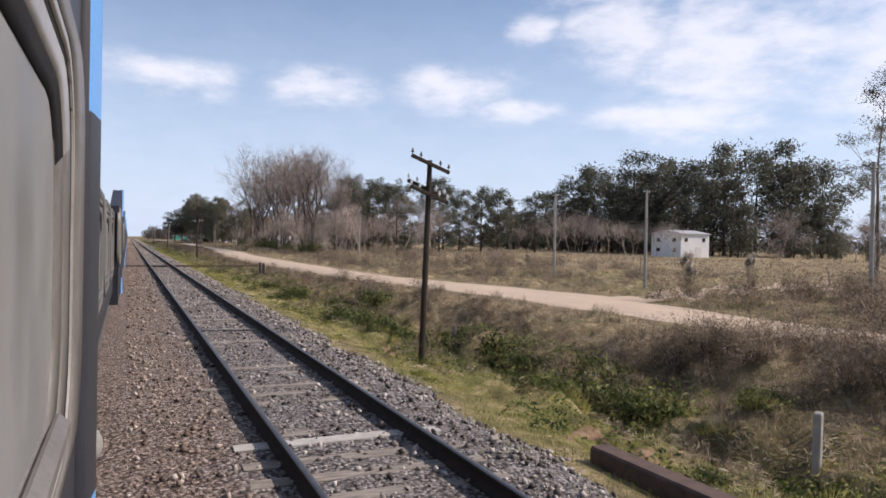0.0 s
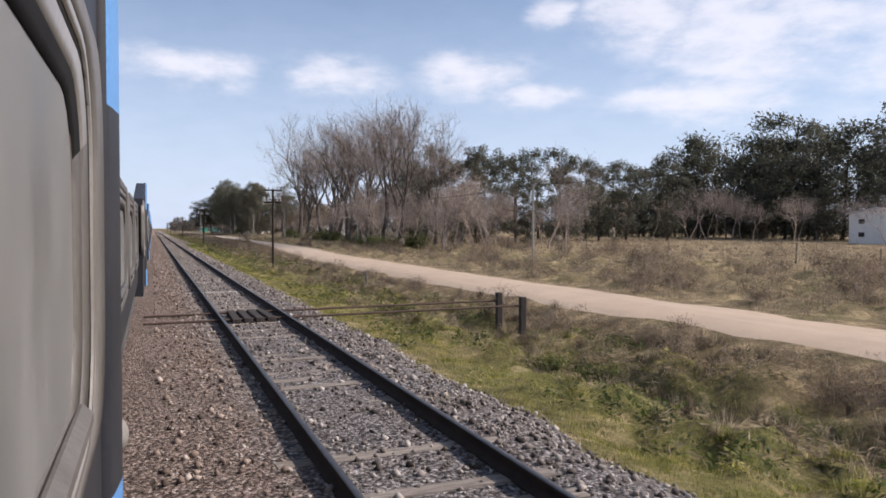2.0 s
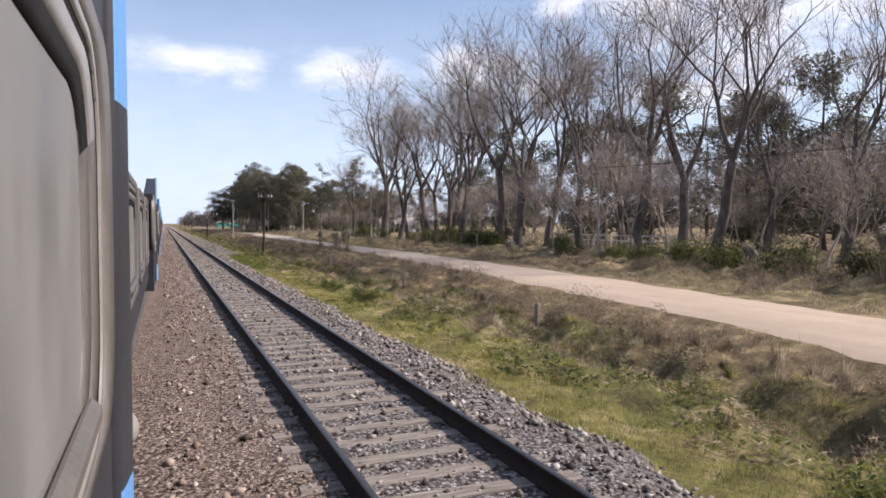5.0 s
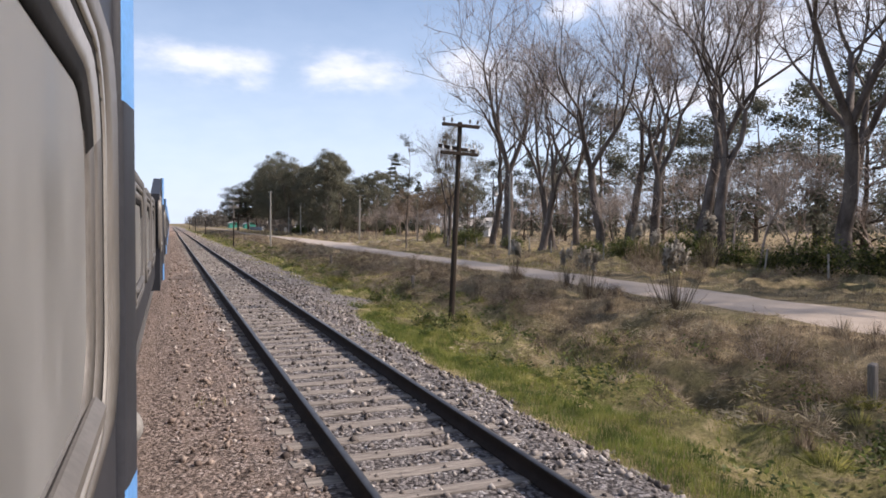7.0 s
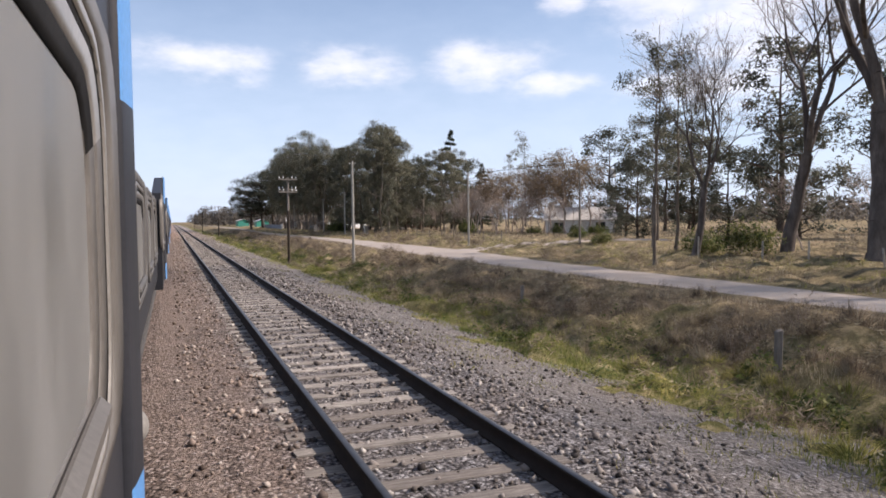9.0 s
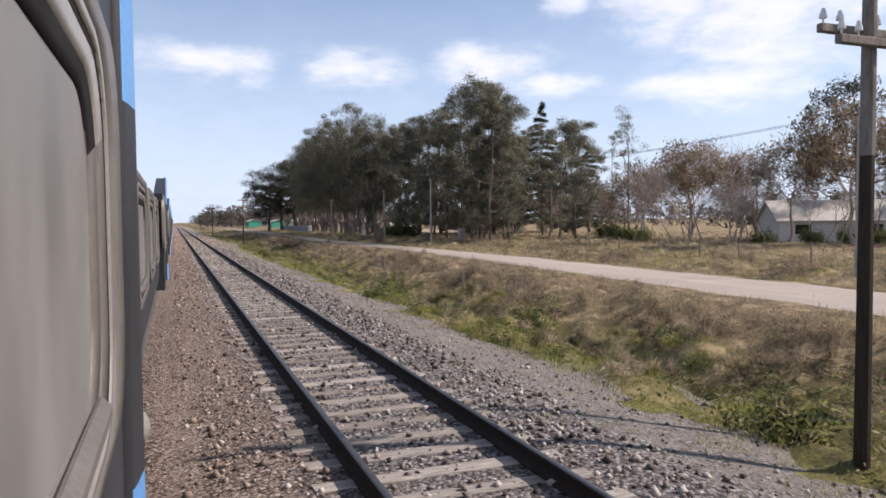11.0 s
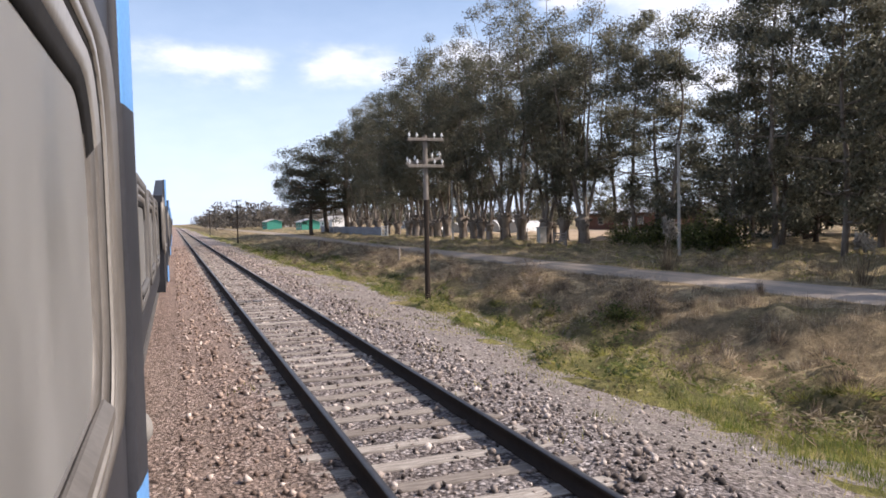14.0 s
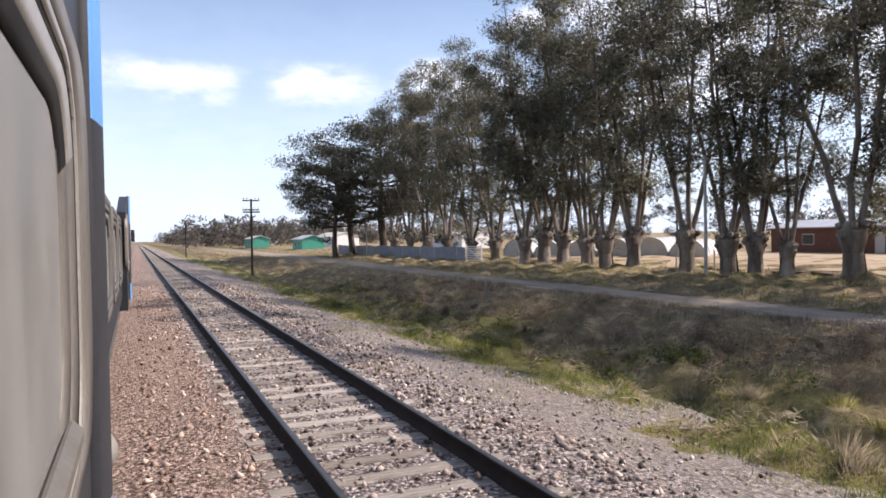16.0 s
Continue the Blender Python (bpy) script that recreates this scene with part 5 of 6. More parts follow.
pine = [cone_tree("conifer", "dark pointed conifer with drooping boughs", "tree", "", np.random.default_rng(130), 20, 6.0, LEAF_PINE, BARK_DARK)]
plant(pine, [(62, 350, 1.1), (66, 341, 0.7)], g, 0.0)
straw = [tree("straw_tree", "straw-coloured tree with dry winter leaves", "tree", "", np.random.default_rng(140), TWIG, LEAF_STRAW, height=11, girth=0.16, bole=0.22, deepest=4,
              spread=0.45, lift=0.05, wander=0.13, forks=3, thin=0.015, each=12, ball=(0.6, 0.6, 0.6), size=0.28)]
plant(straw, [(57.8, 306, 1.1), (56, 314, 0.85), (54, 322, 0.6), (58, 298, 0.8), (48, 302, 0.75), (50, 308, 0.7), (47, 293, 0.8), (52, 286, 0.9), (56, 281, 1.0), (50, 278, 0.9)], g)

# woods on the horizon
far = []
for k in range(1500):
    u = g.random()
    if u < 0.62:
        a = radians(float(g.uniform(1.5, 75)))
        r = float(g.uniform(260, 520)) if a > radians(24) else float(g.uniform(560, 1100))
        far.append((r * math.sin(a), r * math.cos(a) + float(g.uniform(0, 200)), float(g.uniform(4, 11))))
    else:
        far.append((float(g.uniform(22, 160)), float(g.uniform(560, 1300)), float(g.uniform(4, 12))))
for k in range(130):
    far.append((float(g.uniform(16, 75)), float(g.uniform(570, 720)), float(g.uniform(5, 12))))
for k in range(240):
    far.append((float(g.uniform(-130, -12)), float(g.uniform(700, 1300)), float(g.uniform(4, 10))))
tips = [np.array((x, y, h * w)) for x, y, h in far for w in (0.2, 0.45, 0.65, 0.85)]
made = leaves(tips, 20, (2.0, 2.0, 1.0), 1.35, g)
tagged(new("distant_woods", foliage("distant_woods", made, DISTANT)), "hazy low woods along the horizon", "woods", kind="stuff")

# ---------------------------------------------------------------- houses and yards


def gabled(name, x, y, turn, wide, deep, eaves, ridge, wall_m, roof_m, label, windows, doors, over=0.35):
    """A house with gable ends left and right of its front; its front looks along its own -y."""
    z0 = ground_at(x, y)
    house = base(name, x, y, z0 - 0.1, label, "house", turn=turn)
    bm = bmesh.new()
    a, b = wide / 2, deep / 2
    low = [bm.verts.new(p) for p in ((-a, -b, 0), (a, -b, 0), (a, b, 0), (-a, b, 0))]
    top = [bm.verts.new(p) for p in ((-a, -b, eaves), (a, -b, eaves), (a, b, eaves), (-a, b, eaves))]
    gl, gr = bm.verts.new((-a, 0, ridge)), bm.verts.new((a, 0, ridge))
    for q in ((low[0], low[1], top[1], top[0]), (low[2], low[3], top[3], top[2]), (low[1], low[2], top[2], gr, top[1]), (low[3], low[0], top[0], gl, top[3])):
        bm.faces.new(q)
    wall = part("wall", bm, wall_m, house)
    slope = (ridge - eaves) / b
    for s in (-1, 1):
        bm = bmesh.new()
        e = b + over
        q = [(-a - over, s * e, eaves - slope * over + 0.03), (a + over, s * e, eaves - slope * over + 0.03), (a + over, 0, ridge + 0.03), (-a - over, 0, ridge + 0.03)]
        lo = [bm.verts.new(p) for p in q]
        hi = [bm.verts.new((p[0], p[1], p[2] + 0.12)) for p in q]
        bm.faces.new(lo)
        bm.faces.new(hi)
        for j in range(4):
            bm.faces.new((lo[j], lo[(j + 1) % 4], hi[(j + 1) % 4], hi[j]))
        part("roof_slope", bm, roof_m, house)
    for side, u, zz, w, h in windows:
        if side == "front":
            win = part("window", block(u - w / 2, u + w / 2, -b - 0.03, -b + 0.02, zz, zz + h), WHITE_WOOD, house)
            part("pane", block(u - w / 2 + 0.08, u + w / 2 - 0.08, -b - 0.045, -b, zz + 0.08, zz + h - 0.08), WINDOW_DARK, win)
        else:
            s = -1 if side == "left" else 1
            win = part("window", block(s * a - 0.03, s * a + 0.03, u - w / 2, u + w / 2, zz, zz + h), WHITE_WOOD, house)
            part("pane", block(s * a - 0.045, s * a + 0.045, u - w / 2 + 0.08, u + w / 2 - 0.08, zz + 0.08, zz + h - 0.08), WINDOW_DARK, win)
    for u, w, h in doors:
        part("door", block(u - w / 2, u + w / 2, -b - 0.04, -b + 0.02, 0, h), WHITE_WOOD, house)
    return house


gabled("farm_house", 113.0, 122.8, 0, 8.0, 9.4, 5.2, 5.95, WHITE_WALL, METAL_ROOF, "white two-storey farm house with a shallow metal roof",
       [("left", -2.6, 3.4, 1.2, 0.9), ("left", 2.4, 3.4, 1.2, 0.9), ("left", -2.6, 1.2, 1.2, 0.9), ("left", 2.4, 1.2, 1.2, 0.9), ("front", 2.4, 3.4, 1.0, 1.0), ("front", -2.6, 3.4, 1.0, 1.0)],
       [(1.0, 1.6, 2.3)])
gabled("low_house", 58.5, 288.0, -32, 10.0, 8.0, 2.1, 3.9, WHITE_WALL, TILE_ROOF, "low white bungalow with a wide pale roof behind hedges",
       [("front", -3, 0.8, 1.5, 1.0), ("front", 3, 0.8, 1.5, 1.0)], [(0.5, 1.0, 2.0)])
gabled("brick_house", 66.0, 391.0, -90, 19.0, 8.0, 2.6, 3.3, BRICK_WALL, METAL_ROOF, "low red brick house with a flat pale roof edge",
       [("front", -5, 0.9, 1.4, 1.1), ("front", 0, 0.9, 1.4, 1.1), ("front", 5, 0.9, 1.4, 1.1)], [(2.5, 0.95, 2.1)])
gabled("kiosk", 36.0, 505.0, -90, 10.0, 5.0, 2.6, 3.4, TEAL, METAL_ROOF, "teal green kiosk with a pale metal roof", [("front", -2, 1.0, 1.6, 1.1), ("front", 2, 1.0, 1.6, 1.1)], [])
gabled("kiosk", 33.0, 560.0, -90, 14.0, 5.0, 2.7, 3.5, TEAL, TILE_ROOF, "teal green booth with a tiled roof", [("front", -3, 1.0, 1.6, 1.1), ("front", 3, 1.0, 1.6, 1.1)], [])
for x, y, w in ((52, 540, 12), (64, 600, 16), (48, 640, 12), (58, 470, 12)):
    gabled("village_house", x, y, -80, w, 8.0, 2.8, 4.0, WHITE_WALL, TILE_ROOF, "pale village house with a low tiled roof", [("front", -2.5, 1.0, 1.3, 1.1), ("front", 2.5, 1.0, 1.3, 1.1)], [(0, 0.95, 2.1)])

# bare earth of the yard behind the row of trees
v, f = grid(np.linspace(34.0, 62, 15), np.linspace(352, 412, 24), lambda a, b: land(a, b) + 0.05 + 0.02 * wave(a, b, 3.0, 2))
v[:, 0] += np.where(v[:, 0] < 34.1, 0.8 * wave(v[:, 1], 0 * v[:, 1], 2.0, 1), 0)
tagged(new("yard", smooth(mesh_of("yard", v, f, SAND_GROUND))), "bare sandy yard behind the trees", "yard", kind="structure")

tank_stand = base("water_tank", 66.0, 290.5, ground_at(66, 290), "pale round water tank on a tall stand", "water tank")
part("tank", rod((0, 0, 8.6), (0, 0, 9.9), 0.6, 0.6, 20), PORCELAIN, tank_stand)
part("lid", rod((0, 0, 9.9), (0, 0, 10.1), 0.62, 0.3, 20), PORCELAIN, tank_stand)
for sx_, sy_ in ((-0.4, -0.4), (0.4, -0.4), (0.4, 0.4), (-0.4, 0.4)):
    part("leg", rod((sx_ * 1.4, sy_ * 1.4, 0), (sx_, sy_, 8.6), 0.06), GREY_WOOD, tank_stand)



def crop_tunnel(x, y, turn, wide, deep, high):
    """A low tunnel of pale sheeting over hoops, open gable closed by a sheet."""
    ob = base("crop_tunnel", x, y, ground_at(x, y), "low tunnel of pale plastic sheeting over hoops", "crop tunnel", "pale crop tunnels", turn=turn)
    arc = [(wide / 2 * math.cos(math.pi * k / 10), 0.25 + (high - 0.25) * math.sin(math.pi * k / 10)) for k in range(11)]
    arc = [(wide / 2, 0.0)] + arc + [(-wide / 2, 0.0)]
    k = len(arc)
    vs = [(u, w_, z) for w_ in np.linspace(0, deep, 5) for u, z in arc]
    fs = [(r * k + j, r * k + j + 1, (r + 1) * k + j + 1, (r + 1) * k + j) for r in range(4) for j in range(k - 1)]
    part("cover", smooth(mesh_of("cover", vs, fs, PALE_SHEET)), None, ob)
    bm = bmesh.new()
    bm.faces.new([bm.verts.new((u, 0.05, z)) for u, z in arc])
    part("end_sheet", bm, PALE_SHEET, ob)
    for w_ in np.linspace(0, deep, 5):
        segs = [(np.array((a[0] * 1.01, w_, a[1] * 1.01)), np.array((b[0] * 1.01, w_, b[1] * 1.01)), 0.02, 0.02) for a, b in zip(arc, arc[1:])]
        v, f = tubes(segs)
        part("hoop", mesh_of("hoop", v, f, GREY_WOOD), None, ob)


for k in range(6):
    crop_tunnel(36.4 + 2.0 * k, 409.8 - 2.75 * k, -54, 3.2, 9.0, 1.75)

# blue-grey sheet fence, its panels, and the white gate beside it
fence = base("sheet_fence", 30.9, 411, ground_at(30.9, 430) - 0.1, "long blue-grey corrugated sheet fence", "fence")
for k in range(24):
    bm = bmesh.new()
    cols_ = 14
    lo = [bm.verts.new((0.025 * (j % 2), 2.05 * k + 2.0 * j / cols_, 0.0)) for j in range(cols_ + 1)]
    hi = [bm.verts.new((0.025 * (j % 2), 2.05 * k + 2.0 * j / cols_, 1.75 + 0.05 * math.sin(k * 1.7))) for j in range(cols_ + 1)]
    for j in range(cols_):
        bm.faces.new((lo[j], lo[j + 1], hi[j + 1], hi[j]))
    part("panel", bm, BLUE_GREY, fence)


def slat_gate(x, y, turn, w, h, material, label, bars=5):
    gate = base("field_gate", x, y, ground_at(x, y), label, "gate", turn=turn)
    for s in (0, w):
        part("gate_post", block(s - 0.06, s + 0.06, -0.06, 0.06, 0, h + 0.15, 0.01), material, gate)
    for k in range(bars):
        zz = 0.2 + (h - 0.25) * k / (bars - 1)
        part("slat", block(0.06, w - 0.06, -0.02, 0.02, zz - 0.05, zz + 0.05), material, gate)
    bm = block(-w / 2, w / 2, -0.018, 0.018, -0.04, 0.04)
    bmesh.ops.transform(bm, matrix=Matrix.Translation((w / 2, 0.035, h / 2 + 0.08)) @ Matrix.Rotation(-math.atan2(h - 0.3, w), 4, "Y"), verts=bm.verts)
    part("brace", bm, material, gate)
    return gate


slat_gate(30.9, 407.2, 90, 3.4, 1.6, WHITE_WOOD, "white wooden slatted gate beside the sheet fence", 7)
slat_gate(31.0, 354.4, 75, 4.0, 1.15, GREY_WOOD, "grey wooden five-bar field gate beside a pillar", 5)


def gate_pillar(x, y, label):
    p = base("gate_pillar", x, y, ground_at(x, y) - 0.05, label, "pillar", "gate pillars")
    part("shaft", block(-0.33, 0.33, -0.33, 0.33, 0, 1.45, 0.02), CONCRETE, p)
    part("cap", block(-0.38, 0.38, -0.38, 0.38, 1.45, 1.55, 0.02), CONCRETE, p)


gate_pillar(31.4, 359.4, "pale square masonry gate pillar by the trees")
gate_pillar(31.9, 315.0, "pale square masonry gate pillar in the grass")


def wire_fence(x, y0, y1, step, h, material, label, skip=0.0):
    """Posts in a row with three strands of wire."""
    f_ = base("wire_fence", x, y0, 0, label, "fence")
    g_ = np.random.default_rng(int(y0) + 3)
    for y in np.arange(y0, y1, step):
        if g_.random() < skip:
            continue
        xx, yy = x + float(g_.normal(0, 0.15)), float(y + g_.normal(0, 0.4))
        z = ground_at(xx, yy)
        hh = h * float(g_.uniform(0.85, 1.15))
        bm = rod((0, 0, 0), (float(g_.normal(0, 0.04)), float(g_.normal(0, 0.05)), hh + 0.1), 0.06, 0.05, 7)
        part("post", bm, material, f_).location = (xx - x, yy - y0, z - 0.1)
    for zz in (0.35, 0.7, 1.0):
        ycuts = np.arange(y0, y1 + 0.1, 8.0)
        v, f = tubes([(np.array((0, a_ - y0, ground_at(x, a_) + zz * h)), np.array((0, b_ - y0, ground_at(x, b_) + zz * h)), 0.005, 0.005) for a_, b_ in zip(ycuts, ycuts[1:])])
        part("wire", mesh_of("wire", v, f, IRON), None, f_)
    return f_


wire_fence(32.4, 262, 309, 4.4, 1.15, GREY_WOOD, "farm fence of weathered posts and wire round a pasture")
wire_fence(31.6, 138, 232, 4.0, 1.3, CONCRETE, "wire fence on pale concrete posts below bare trees", 0.1)
wire_fence(33.4, 362, 408, 4.2, 1.3, CONCRETE, "wire fence on pale posts between pollarded trees")
wire_fence(40.0, 30, 128, 6.0, 1.25, GREY_WOOD, "farm fence of weathered posts and wire by dry pasture", 0.2)

# pale rail fence under the bare trees
rails_ = base("rail_fence", 40.0, 156, ground_at(40, 165), "white wooden rail fence under the bare trees", "fence")
for k in range(8):
    part("post", block(-0.06, 0.06, 3.0 * k - 0.06, 3.0 * k + 0.06, 0, 1.2, 0.01), WHITE_WOOD, rails_)
for zz in (0.55, 1.05):
    part("bar", block(-0.03, 0.03, 0, 21.0, zz - 0.05, zz + 0.05), WHITE_WOOD, rails_)

# ---------------------------------------------------------------- shrubs, reeds, brambles


def shrub(name, label, group, g, leaf, stem, w, h, n_stems, n_leaf, size, ball=0.16, droop=-0.2, slim=1.0):
    segs, tips = [], []
    for k in range(n_stems):
        a = g.uniform(0, 6.283)
        r = w * math.sqrt(g.uniform(0.02, 1))
        p = np.array((0.35 * r * math.cos(a), 0.35 * r * math.sin(a), -0.05))
        e = np.array((r * math.cos(a), r * math.sin(a), h * g.uniform(0.45, 1.05) * (1.1 - 0.5 * (r / w) ** 2)))
        mid = (p + e) / 2 + g.normal(0, 0.06, 3)
        segs.append((p, e, 0.006, 0.003))
        tips += [mid, (mid + e) / 2, e]
    ob = base(name, 0, 0, 0, label, "shrub", group)
    v, f = tubes(segs, False)
    tagged(part("branchwork", mesh_of("branchwork", v, f, stem), None, ob), "mass of thin stems", kind="stuff")
    made = leaves(tips, n_leaf, (ball, ball, ball), size, g, droop, 1.0, slim)
    part("foliage", foliage("foliage", made, leaf), None, ob)
    return ob


dry = [shrub("dry_shrub", "grey-brown dry shrub with fine twigs on the verge", "dry shrubs along the ditch", np.random.default_rng(200 + k), LEAF_SHRUB, TWIG, 0.95, 0.9, 36, 15, 0.13, 0.2, -0.5, 0.26) for k in range(4)]
spots = []
for k in range(430):
    y = float(g.uniform(4, 398))
    x = float(g.choice([g.normal(13.2, 1.3), g.normal(12.2, 1.0)]))
    if wave(x, y, 6.0, 3) > -0.35 and (11.8 if y < 240 else 12.8) < x < road_edges(y)[0] - 0.3:
        spots.append((x, y, float(g.uniform(0.55, 1.25)) * (1.3 if y < 45 else 1.0)))
spots = [(x, y, s * (1.0 if y < 15 else 0.6 if y < 45 else 0.75)) for x, y, s in spots if y > 45 or x > 12.8][:150]
spots += [(float(g.uniform(13.5, road_edges(y)[0] - 0.7)), float(y), float(g.uniform(0.75, 1.2))) for y in g.uniform(3, 15, 40)]
plant(dry, spots, g, 0.2)
rough = [shrub("roadside_shrub", "low dry brown shrub beyond the dirt road", "shrubs beyond the road", np.random.default_rng(210 + k), LEAF_SHRUB, TWIG, 0.9, 0.95, 28, 11, 0.16, 0.2, -0.5, 0.26) for k in range(3)]
spots = []
for k in range(150):
    y = float(g.uniform(5, 330))
    x = road_edges(y)[1] + float(abs(g.normal(3.0, 2.6))) + 0.8
    if x < 31 and not (23 < y < 37) and not (243 < y < 258):
        spots.append((x, y, float(g.uniform(0.5, 1.0))))
spots += [(float(g.uniform(22.5, 35)), float(g.uniform(5, 27)), float(g.uniform(1.0, 1.9))) for _ in range(56)]
spots += [(float(g.uniform(20.5, 46)), float(g.uniform(68, 135)), float(g.uniform(0.6, 1.5))) for _ in range(70)]
spots += [(float(g.uniform(21, 42)), float(g.uniform(38, 76)), float(g.uniform(0.6, 1.4))) for _ in range(64)]
spots = [q for q in spots if q[0] > road_edges(q[1])[1] + 0.8]
plant(rough, spots, g, 0.2)

bramble = [shrub("bramble", "low green bramble clump in the ditch", "brambles in the ditch", np.random.default_rng(220 + k), LEAF_BRAMBLE, TWIG, 0.95, 0.42, 30, 13, 0.115, 0.15, -0.2, 1.1) for k in range(4)]
spots = []
for k in range(270):
    y = float(g.uniform(3, 396)) if k < 200 else float(g.uniform(4, 44))
    x = float(g.normal(9.4, 1.3)) + (0.8 if y < 45 else 0)
    if wave(x, y, 4.0, 5) > -0.3 and 7.0 < x < 12.4:
        spots.append((x, y, float(g.uniform(0.4, 0.85)) * (1.3 if y < 45 else 1.0)))
plant(bramble, spots, g, 0.2)

hedge = [shrub("hedge_bush", "dark green bush at the roadside fence", "roadside bushes", np.random.default_rng(240 + k), LEAF_BRAMBLE, TWIG, 1.5, 1.7, 60, 16, 0.17, 0.25) for k in range(2)]
plant(hedge, [(29.5, 135, 1.0), (29.8, 139, 1.1), (30.2, 143, 1.0), (30, 147, 0.9), (30.4, 151, 0.9), (29.6, 156, 0.7), (31, 128, 1.2), (30.6, 131, 1.0), (33, 163, 0.8), (34, 199, 0.7),
              (33.5, 186, 0.9), (32.8, 216, 0.75), (33, 232, 1.0), (33.4, 228.5, 1.2), (35, 247, 0.7), (45, 301, 0.9), (47, 305, 1.0), (50, 312, 1.0), (44, 297, 0.8), (42, 262, 0.7), (33, 339, 1.3), (33.5, 342, 1.2),
              (32.6, 345, 1.1), (33, 349, 0.9), (54, 281.5, 0.7), (56, 280.2, 0.75), (52, 283.5, 0.7), (58, 281, 0.6), (50, 287, 0.8), (32.8, 176, 1.0), (32.5, 179.4, 1.1), (33.0, 182.6, 0.9), (32.7, 189.5, 1.1), (33.1, 193, 1.0), (32.6, 196.4, 1.1), (33.0, 202, 0.8)], g)

reed = []
for k in range(2):
    gg = np.random.default_rng(260 + k)
    ob = base("reed_clump", 0, 0, 0, "clump of straw-coloured reeds with pale plumes", "reeds", "reed clumps by the road")
    segs, tips = [], []
    for j in range(70):
        a, r = gg.uniform(0, 6.283), gg.uniform(0.1, 0.9)
        p, e = np.array((0.3 * r * math.cos(a), 0.3 * r * math.sin(a), -0.05)), np.array((r * math.cos(a), r * math.sin(a), gg.uniform(0.7, 1.35)))
        segs.append((p, e, 0.012, 0.004))
    for j in range(12):
        a, r = gg.uniform(0, 6.283), gg.uniform(0.05, 0.45)
        e = np.array((r * math.cos(a), r * math.sin(a), gg.uniform(1.5, 2.0)))
        segs.append((np.array((0.05 * math.cos(a), 0.05 * math.sin(a), 0)), e, 0.012, 0.007))
        tips += [e, e - np.array((0, 0, 0.12)), e + np.array((0.02, 0, 0.12))]
    v, f = tubes(segs, False)
    part("reed_mass", mesh_of("reed_mass", v, f, GRASS_DRY), None, ob)
    made = leaves(tips, 18, (0.05, 0.05, 0.12), 0.15, gg, -1.0)
    tagged(part("plume_mass", foliage("plume_mass", made, PLUME), None, ob), "soft pale plumes", kind="stuff")
    reed.append(ob)
plant(reed, [(27.5, 29.0, 0.9), (26.7, 123.2, 1.1), (25.5, 117, 1.0), (27.5, 128, 1.1), (30, 120, 1.0), (31.5, 33.5, 1.1), (33, 30, 1.1), (16.2, 178.0, 0.8), (26, 134, 0.9), (29, 190, 1.2), (28.4, 187.5, 1.0),
             (40, 108, 0.9), (44, 104, 1.0), (36, 60, 0.7), (15.2, 181, 1.0), (22.5, 152, 0.7), (22.0, 330, 1.0), (23.5, 321, 0.9), (15.3, 169.8, 1.1), (15.4, 175, 0.9), (29.3, 184.0, 1.3)], g)



def earth_mound(x, y, w, d, h, seed, label):
    """A low irregular heap of turned earth with clods."""
    n = 26
    u = np.linspace(-1, 1, n)
    gx, gy = np.meshgrid(u, u)
    r = np.hypot(gx, gy)
    px_, py_ = x + gx * w / 2, y + gy * d / 2
    bump_ = np.clip(1 - r ** 2 * (1 + 0.5 * wave(gx, gy, 0.5, seed)), -0.15, 1)
    pz_ = land(px_, py_) - 0.05 + h * bump_ * (1 + 0.35 * wave(gx, gy, 0.22, seed)) + 0.05 * wave(gx, gy, 0.07, seed)
    v = np.stack([px_, py_, pz_], -1).reshape(-1, 3)
    i = (np.arange(n - 1)[:, None] * n + np.arange(n - 1)[None, :]).ravel()
    tagged(new("earth_mound", mesh_of("earth_mound", v, np.stack([i, i + 1, i + n + 1, i + n], 1), RED_EARTH)), label, "earth mound")


earth_mound(9.4, 148.8, 1.9, 1.5, 0.45, 3, "mound of turned brown earth on the verge")
earth_mound(7.5, 8.8, 1.7, 3.6, 0.12, 5, "patch of bare reddish earth beside the pipe crossing")
earth_mound(7.2, 19.9, 1.2, 3.0, 0.10, 7, "patch of bare reddish earth at the foot of a pole")

# ---------------------------------------------------------------- grass


def tufts(name, label, spots_x, spots_y, blades, h, w, bend, material, g):
    """Many narrow blades in loose tufts, joined."""
    n = len(spots_x)
    cx, cy = np.repeat(spots_x, blades) + g.normal(0, 0.17, n * blades), np.repeat(spots_y, blades) + g.normal(0, 0.17, n * blades)
    cz = np.maximum(land(cx, cy), np.where(cx < 9.2, bed(cx, cy), -9)) - 0.01
    a = g.uniform(0, 6.283, n * blades)
    hh = np.repeat(h * g.uniform(0.6, 1.4, n), blades) * g.uniform(0.5, 1.2, n * blades)
    lean = g.uniform(0.1, bend, n * blades)
    dx, dy = np.cos(a), np.sin(a)
    ww = w * g.uniform(0.7, 1.3, n * blades)
    p0 = np.stack([cx - dy * ww, cy + dx * ww, cz], -1)
    p1 = np.stack([cx + dy * ww, cy - dx * ww, cz], -1)
    q1 = np.stack([cx + dx * hh * lean, cy + dy * hh * lean, cz + hh], -1)
    v = np.stack([p0, p1, q1], 1).reshape(-1, 3)
    f = np.arange(3 * n * blades).reshape(-1, 3)
    return tagged(new(name, mesh_of(name, v, f, material)), label, "grass", kind="stuff")


